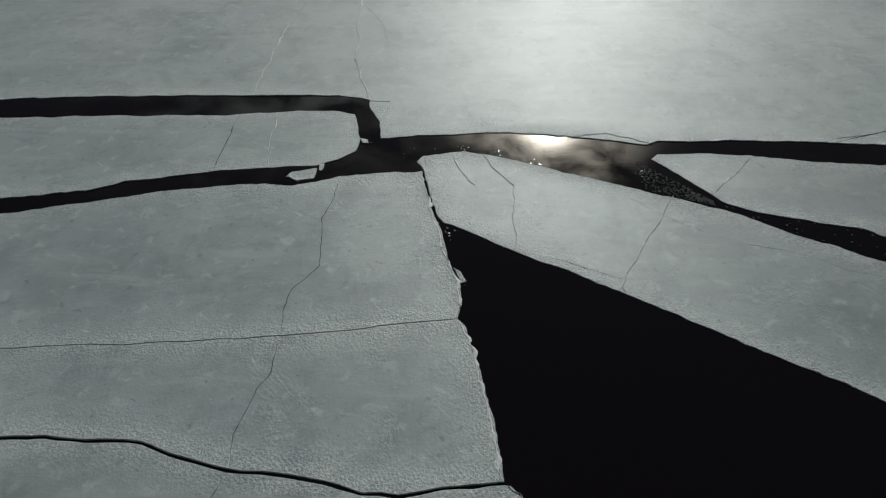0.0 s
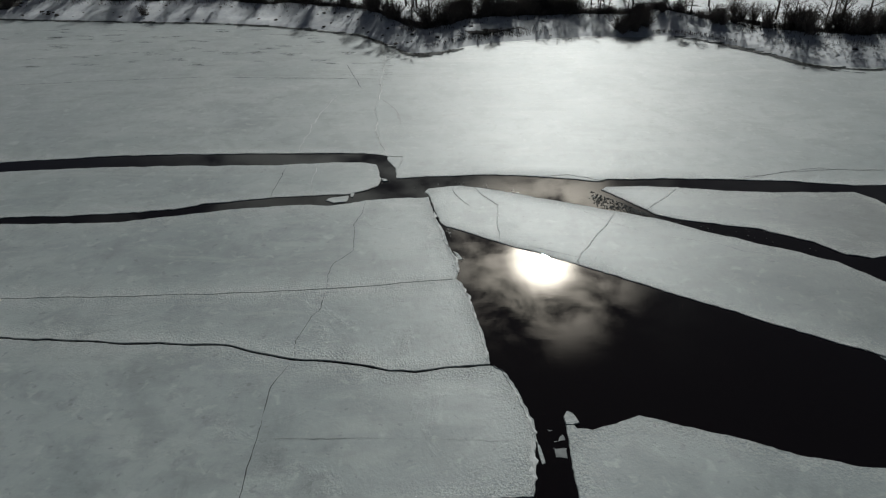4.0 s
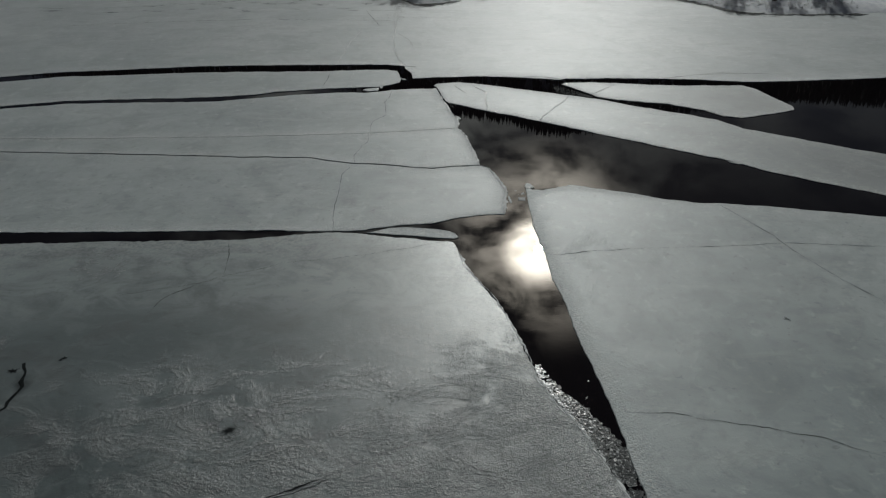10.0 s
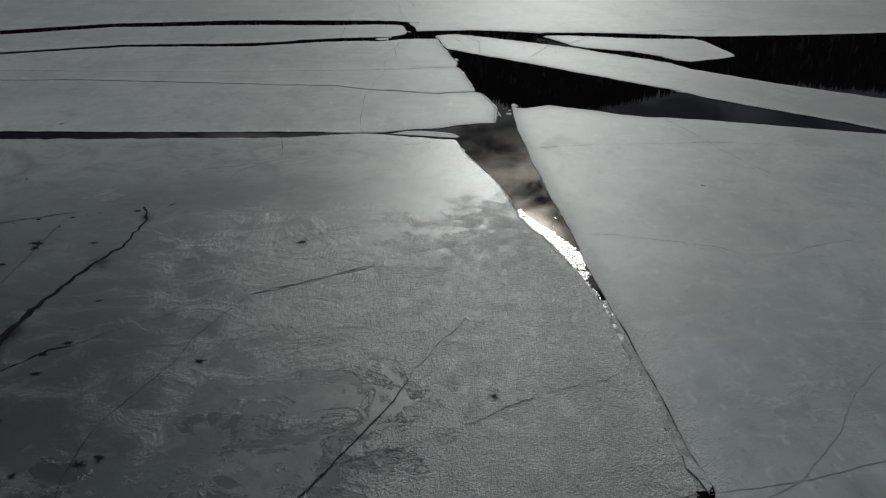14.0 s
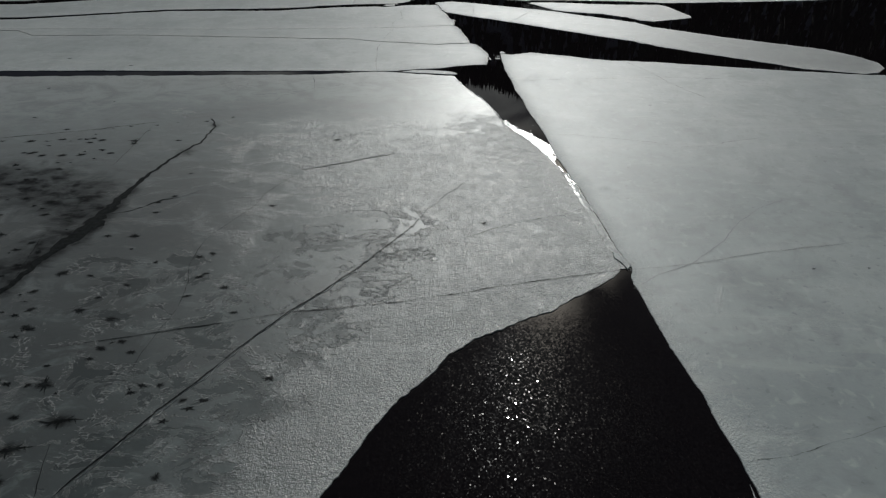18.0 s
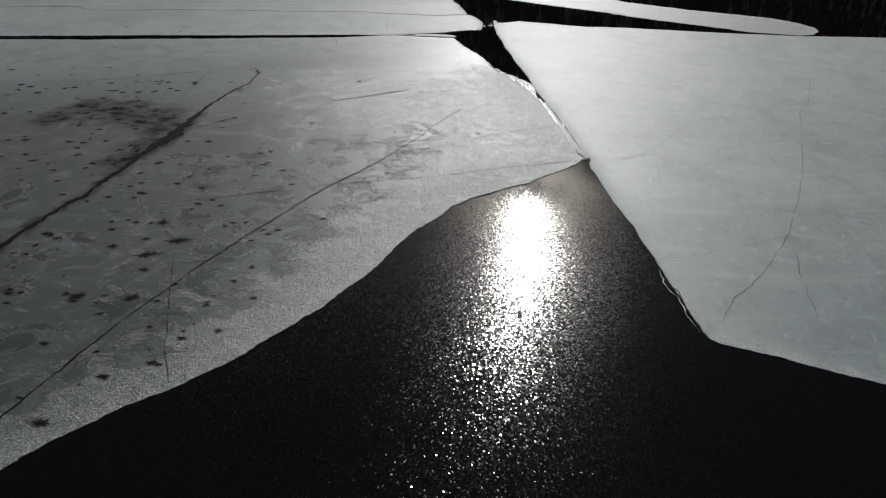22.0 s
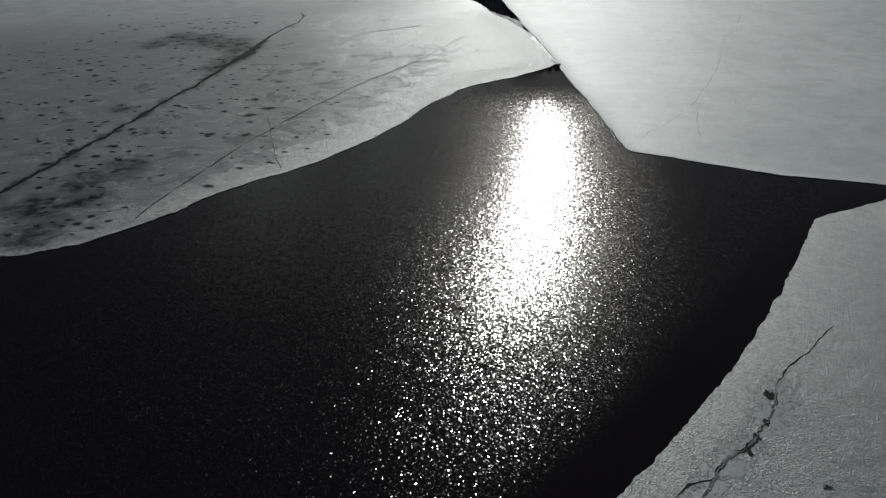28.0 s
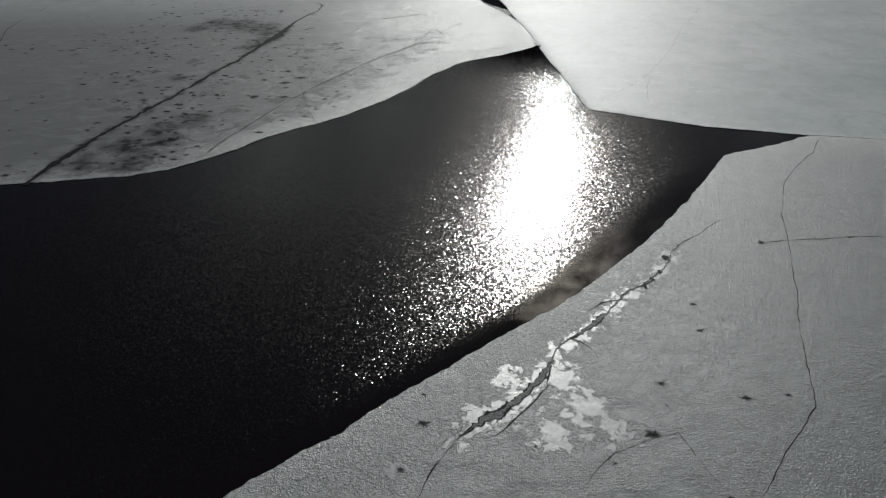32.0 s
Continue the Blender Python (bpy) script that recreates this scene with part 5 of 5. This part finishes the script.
xs = [-400, -300, -220, -170, -140] + [-120 + 1.6 * i for i in range(150)] + [125, 140, 170, 220, 300, 400]
ds = [-1.2, -0.3, 0.0, 0.5] + [1.2 + 0.9 * i for i in range(26)] + [27, 31, 36, 42, 50, 60, 75, 95, 120, 150, 185, 220, 245, 300, 400]
verts, faces = [], []
for x in xs:
    for d in ds:
        wob = noise.noise((x * 0.3, 1.0, 0)) * 0.7 + noise.noise((x * 1.1, 4.0, 0)) * 0.3
        z = land_z(x, d) if d > 0 else (-0.35 if d < -1 else 0.05 if d < -0.1 else 0.12)
        verts.append((x, shore_y(x) + d + wob, z))
n = len(ds)
for i in range(len(xs) - 1):
    for j in range(n - 1):
        a = i * n + j
        faces.append((a, a + n, a + n + 1, a + 1))
land = from_lists("ground", verts, faces, SNOW, smooth=True)
bare = []
for x in xs:
    for d in ds:
        k = min(1.0, max(0.0, (x - 40) / 10))
        crest = math.exp(-((d - 10.2) / 1.5) ** 2) * (1 - k) + k * math.exp(-((d - 13.5) / 2.6) ** 2)
        point = 0.75 * math.exp(-((x - 6) / 9) ** 2) * math.exp(-((d - 3.2) / 1.3) ** 2)
        cliff = math.exp(-((x + 96 - 0.9 * d) / 6) ** 2)
        bare.append(max(0.95 * crest, point, 0.9 * cliff, 0.36 if d > 13 else 0.12))
land.data.attributes.new("bare", "FLOAT", "POINT").data.foreach_set("value", np.array(bare, dtype=np.float32))
tagged(land, "snow-covered river bank rising to a wooded hill", "river bank", kind="structure")

# far spruce wood on the hill, closed along the crest
rng = random.Random(4)
verts, faces = [], []
for k in range(6200):
    x = rng.uniform(-390, 390)
    if k < 3400:
        d, h, r = 222 + 26 * rng.random(), rng.triangular(8.4, 10.8, 9.4), rng.uniform(1.3, 2.0)
    else:
        d, h, r = 62 + 160 * rng.random() ** 0.8, rng.uniform(9, 15), rng.uniform(1.6, 2.8)
    z = land_z(x, d)
    y = shore_y(x) + d
    for lo, hi, q in ((0.0, 0.62, 1.0), (0.42, 1.0, 0.62)):
        b = len(verts)
        a0 = rng.random() * 6
        for i in range(6):
            a = a0 + i * math.pi / 3
            verts.append((x + math.cos(a) * r * q, y + math.sin(a) * r * q, z + h * lo - 0.6 * (i % 2)))
        verts.append((x, y, z + h * hi))
        faces += [(b + i, b + (i + 1) % 6, b + 6) for i in range(6)]
tagged(from_lists("spruce_wood", verts, faces, CONIFER), "dense dark spruce wood covering the hillside", "forest", kind="stuff")


# ---- trees and shrubs on the bank ----
def tube(verts, faces, a, b, ra, rb, sides=5):
    a, b = Vector(a), Vector(b)
    q = (b - a).to_track_quat("Z", "Y").to_matrix()
    n = len(verts)
    for p, r in ((a, ra), (b, rb)):
        for i in range(sides):
            t = i * 6.283 / sides
            verts.append(tuple(p + q @ Vector((math.cos(t) * r, math.sin(t) * r, 0))))
    faces += [(n + i, n + (i + 1) % sides, n + sides + (i + 1) % sides, n + sides + i) for i in range(sides)]


def twig(verts, faces, rg, a, way, length, r, bits=2, droop=0.0):
    """A thin bent twig; returns the points along it."""
    p, out = Vector(a), []
    for s in range(bits):
        way = (way + Vector((rg.uniform(-1, 1), rg.uniform(-1, 1), rg.uniform(-0.5, 0.8) - droop)) * 0.3).normalized()
        q = p + way * length / bits
        tube(verts, faces, p, q, r * (1 - s / bits) + 0.004, r * (1 - (s + 1) / bits) + 0.004, 3)
        p = q
        out.append((p.copy(), way.copy()))
    return out


def bare_tree(seed, h):
    rg = random.Random(seed)
    tree = new("bare_tree")
    tv, tf, cv, cf = [], [], [], []
    p, tips = Vector((0, 0, -0.3)), []
    lean = Vector((rg.uniform(-0.08, 0.08), rg.uniform(-0.08, 0.08), 1))
    r = h * 0.014 + 0.03
    for s in range(7):
        q = p + (lean + Vector((rg.uniform(-0.1, 0.1), rg.uniform(-0.1, 0.1), 0))) * h / 7
        tube(tv, tf, p, q, r * (1 - s / 7.6), r * (1 - (s + 1) / 7.6), 7)
        if s > 0:
            for _ in range(3 if s > 1 else 2):
                a = rg.random() * 6.283
                way = Vector((math.cos(a), math.sin(a), rg.uniform(0.4, 1.3))).normalized()
                length = h * rg.uniform(0.16, 0.32) * (1.15 - s / 9)
                k = q.lerp(p, rg.random())
                for j in range(3):
                    e = k + way * length / 3
                    tube(tv, tf, k, e, r * 0.42 * (1 - j / 3.4) * (1 - s / 11), r * 0.42 * (1 - (j + 1) / 3.4) * (1 - s / 11), 4)
                    k = e
                    way = (way + Vector((rg.uniform(-0.3, 0.3), rg.uniform(-0.3, 0.3), 0.15))).normalized()
                    tips.append((k.copy(), way.copy()))
        p = q
    for k, way in tips:
        for _ in range(5):
            w = (way + Vector((rg.uniform(-1, 1), rg.uniform(-1, 1), rg.uniform(-0.4, 0.9)))).normalized()
            for e, w2 in twig(cv, cf, rg, k, w, h * rg.uniform(0.07, 0.13), 0.018):
                for _ in range(2):
                    twig(cv, cf, rg, e, (w2 + Vector((rg.uniform(-1, 1), rg.uniform(-1, 1), rg.uniform(-0.5, 0.8)))).normalized(), h * 0.05, 0.009, 1)
    from_lists("trunk", tv, tf, BARK, tree, smooth=True)
    from_lists("crown", cv, cf, TWIG, tree)
    return tagged(tree, "bare leafless tree with dark trunk on a snowy bank", "tree", "bare trees along the bank")


def shrub(seed, h, spread):
    rg = random.Random(seed)
    verts, faces = [], []
    for _ in range(70):
        a, lean = rg.random() * 6.283, rg.random() ** 0.7 * spread
        way = Vector((math.cos(a) * lean, math.sin(a) * lean, 1)).normalized()
        k = Vector((rg.gauss(0, 0.25), rg.gauss(0, 0.25), -0.1))
        for e, w2 in twig(verts, faces, rg, k, way, h * rg.uniform(0.6, 1.1), 0.035, 3):
            for _ in range(3):
                twig(verts, faces, rg, e, (w2 + Vector((rg.uniform(-1, 1), rg.uniform(-1, 1), rg.uniform(-0.3, 0.7))) * 0.9).normalized(), h * rg.uniform(0.15, 0.3), 0.014, 2)
    ob = from_lists("shrub", verts, faces, TWIG)
    return tagged(ob, "dense dark leafless shrub on a snowy river bank", "shrub", "shrubs along the bank")


def on_land(x, d, turn, size):
    wob = noise.noise((x * 0.3, 1.0, 0)) * 0.7 + noise.noise((x * 1.1, 4.0, 0)) * 0.3
    return pose(x, shore_y(x) + d + wob, land_z(x, d) - 0.05, 0, 0, turn) @ Matrix.Diagonal((size, size, size, 1))


def plant(kinds, places, rg):
    """Stands one of the kinds at each place; the models themselves take the first places."""
    for i, (x, d, size) in enumerate(places):
        m = on_land(x, d, rg.uniform(0, 360), size)
        if i < len(kinds):
            kinds[i].matrix_basis = m
        else:
            ob = kinds[i % len(kinds)]
            made = copy_thing(ob, pose(0, 0, 0))
            made.matrix_basis = m


rng = random.Random(33)
places = []
for x0, x1, k in ((-95, -30, 30), (-30, -8, 10), (-8, 24, 26), (24, 45, 14), (45, 78, 16)):
    for _ in range(k):
        d = rng.uniform(9.5, 24)
        places.append((rng.uniform(x0, x1), d, (d * 0.6 + rng.uniform(-2.2, 0.4)) / 10))
plant([bare_tree(60 + i, 10) for i in range(5)], places, rng)
places = [(rng.uniform(-5, 22), rng.uniform(8.5, 14), rng.uniform(0.7, 1.2)) for _ in range(34)]
places += [(rng.uniform(-30, -10), rng.uniform(9, 13), rng.uniform(0.7, 1.2)) for _ in range(14)]
places += [(rng.uniform(28, 33.5), rng.uniform(0.6, 4.0), rng.uniform(0.8, 1.2)) for _ in range(9)]
places += [(rng.uniform(33, 46), rng.uniform(7, 10), rng.uniform(0.6, 1.0)) for _ in range(12)]
places += [(rng.uniform(46, 75), rng.uniform(10.5, 18), rng.uniform(0.8, 1.25)) for _ in range(24)]
places += [(-59.6, 2.0, 0.75), (-92, 6, 1.3), (-89, 5, 1.4), (-86, 8, 1.2), (-83, 10, 1.2), (-95, 4, 1.5)]
places += [(rng.uniform(-84, -30), rng.uniform(10, 14), rng.uniform(0.6, 1.0)) for _ in range(16)]
places += [(rng.uniform(-6, 23), rng.uniform(9.5, 13.5), rng.uniform(0.8, 1.35)) for _ in range(26)]
places += [(rng.uniform(46, 76), rng.uniform(11, 17), rng.uniform(0.8, 1.25)) for _ in range(10)]
plant([shrub(80 + i, 2.2 + 0.3 * i, 0.7 + 0.1 * i) for i in range(4)], places, rng)

# low tangled undergrowth along the crest
models = []
for k in range(3):
    rg, verts, faces = random.Random(200 + k), [], []
    for _ in range(16):
        a, lean = rg.random() * 6.283, rg.random() ** 0.7
        for e, w2 in twig(verts, faces, rg, (rg.gauss(0, 0.4), rg.gauss(0, 0.4), -0.1), Vector((math.cos(a) * lean, math.sin(a) * lean, 1)).normalized(), 1.4 * rg.uniform(0.5, 1.1), 0.04, 2):
            for _ in range(3):
                twig(verts, faces, rg, e, (w2 + Vector((rg.uniform(-1, 1), rg.uniform(-1, 1), rg.uniform(-0.3, 0.7))) * 0.9).normalized(), rg.uniform(0.25, 0.5), 0.02, 1)
    models.append((np.array(verts), faces))
verts, faces = [], []
for i in range(420):
    x = rng.uniform(-94, 46)
    m = on_land(x, rng.gauss(10.2, 0.9), rng.uniform(0, 360), rng.uniform(0.45, 1.0))
    co, fs = models[i % 3]
    b = len(verts)
    verts += [tuple(v) for v in co @ np.array(m.to_3x3()).T + np.array(m.translation)]
    faces += [tuple(b + q for q in f) for f in fs]
tagged(from_lists("undergrowth", verts, faces, TWIG), "low tangled leafless undergrowth along the crest", "undergrowth", kind="stuff")

# ---- shore line: wet tide crack, stranded ice slabs, stones, reeds and footprints ----
def shore_line(x0, x1, off, step=1.5):
    out, x = [], x0
    while x <= x1:
        wob = noise.noise((x * 0.3, 1.0, 0)) * 0.7 + noise.noise((x * 1.1, 4.0, 0)) * 0.3
        out.append((x, shore_y(x) + off + wob))
        x += step
    return out


for x0, x1, off, width in ((-90, -6, -1.5, 0.8), (-9, 2, -1.5, 1.4), (-60, -12, -2.1, 0.14), (38, 52, -1.6, 1.1), (44, 57, -2.2, 1.3), (50, 76, -1.7, 0.8), (44, 60, -3.4, 0.3), (6, 26, -1.4, 0.10)):
    ribbon("crack", shore_line(x0, x1, off), width, SEAM, SHEETS["north"], 0.0, 0.35, x0, z=0.07, often=0.9)
rng = random.Random(5)
for x in [rng.uniform(-60, -6) for _ in range(10)] + [rng.uniform(38, 58) for _ in range(9)]:
    y = shore_y(x) - 0.9 + rng.uniform(-0.3, 0.3)
    s = rng.uniform(0.4, 1.1)
    line = [(x + math.cos(a) * s * rng.uniform(0.8, 1.5), y + math.sin(a) * s * 0.35) for a in (0.2, 1.1, 2.2, 3.0, 4.1, 5.3)]
    floe("ice_slab", R(line + line[:1], 0.3, 0.04, x), "stranded ice slab tilted against the bank", "ice slab", top=0.16, cell=0.6, thick=0.3)


def stone(seed):
    bm = bmesh.new()
    bmesh.ops.create_icosphere(bm, subdivisions=2, radius=1)
    for v in bm.verts:
        v.co *= 1 + 0.35 * noise.noise(v.co * 1.4 + Vector((seed, 0, 0)))
        v.co.z *= 0.55
    return tagged(part("stone", bm, SOIL), "dark bare stone lying in bank snow", "stone", "stones on the bank")


places = [(rng.choice((rng.uniform(-88, -5), rng.uniform(-88, 70))), rng.uniform(0.5, 6.5), rng.uniform(0.1, 0.45)) for _ in range(70)]
places += [(rng.gauss(-78, 2), rng.uniform(1, 3), rng.uniform(0.2, 0.5)) for _ in range(8)]
plant([stone(i) for i in range(4)], places, rng)


def blades(name, spots, mat, label, category):
    verts, faces = [], []
    rg = random.Random(len(spots))
    for x, d, h in spots:
        m = on_land(x, d, 0, 1).translation
        for _ in range(7):
            a, l = rg.random() * 6.283, rg.uniform(0.1, 0.5)
            b = len(verts)
            c, s = math.cos(a) * 0.02, math.sin(a) * 0.02
            verts += [(m.x - s, m.y + c, m.z - 0.05), (m.x + s, m.y - c, m.z - 0.05), (m.x + c * l * 30 * h, m.y + s * l * 30 * h, m.z + h)]
            faces.append((b, b + 1, b + 2))
    tagged(from_lists(name, verts, faces, mat), label, category, kind="stuff")


spots = [(rng.gauss(6, 5), 2.2 + rng.gauss(0, 0.7), rng.uniform(0.1, 0.45)) for _ in range(1000)]
spots += [(rng.uniform(-90, 75), rng.uniform(6, 12), rng.uniform(0.2, 0.7)) for _ in range(1500)]
spots += [(rng.uniform(-90, 50), rng.gauss(9.6, 0.6), rng.uniform(0.25, 0.8)) for _ in range(6500)]
spots += [(rng.uniform(50, 76), rng.gauss(13, 1.2), rng.uniform(0.25, 0.8)) for _ in range(1500)]
spots += [(rng.uniform(34, 46), rng.uniform(0.2, 1.4), rng.uniform(0.2, 0.5)) for _ in range(250)]
blades("dry_reeds", spots, SOIL, "dark dry reeds sticking out of snow", "reeds")
verts, faces = [], []
for _ in range(420):
    x, d = rng.uniform(48, 76), rng.uniform(1.0, 8.0)
    m = on_land(x, d, 0, 1).translation
    b, a0 = len(verts), rng.random() * 6
    for i in range(6):
        a = a0 + i * 1.047
        verts.append((m.x + math.cos(a) * 0.13, m.y + math.sin(a) * 0.2, m.z + 0.10))
    faces.append(tuple(range(b, b + 6)))
tagged(from_lists("footprints", verts, faces, STAIN), "scattered footprints trodden into beach snow", "footprints", kind="stuff")

# trampled, dirty patch of shore ice below the point
spots = [(rng.gauss(-10.5, 0.7), 92 - 18 * rng.random() ** 1.6, rng.uniform(0.04, 0.2) * rng.uniform(0.4, 1)) for _ in range(260)]
verts, faces = [], []
for x, y, s in spots:
    b, a0 = len(verts), rng.random() * 6
    for i in range(6):
        a = a0 + i * 1.047
        verts.append((x + math.cos(a) * s * 1.4, y + math.sin(a) * s * rng.uniform(0.5, 1), 0.02 + relief(x, y)))
    faces.append(tuple(range(b, b + 6)))
tagged(from_lists("dirt", verts, faces, DIRT, SHEETS["north"]), "grey dirt specks trodden into the ice", kind="stuff")

# thin dark smudges of grit blown across the shore ice
verts, faces = [], []
for _ in range(60):
    x, y = rng.uniform(-82, -12), rng.uniform(84, 108)
    if y > shore_y(x) - 3:
        continue
    for _ in range(rng.randint(2, 5)):
        cx, cy = x + rng.gauss(0, 0.9), y + rng.gauss(0, 0.4)
        l, w, b = rng.uniform(0.4, 1.6), rng.uniform(0.15, 0.5), len(verts)
        for i in range(8):
            a = i * 0.785
            k = rng.uniform(0.7, 1.2)
            verts.append((cx + math.cos(a) * l * k, cy + math.sin(a) * w * k, 0.025 + relief(cx, cy)))
        faces.append(tuple(range(b, b + 8)))
tagged(from_lists("grit", verts, faces, GRIT, SHEETS["north"]), "thin dark smudges of windblown grit on ice", kind="stuff")
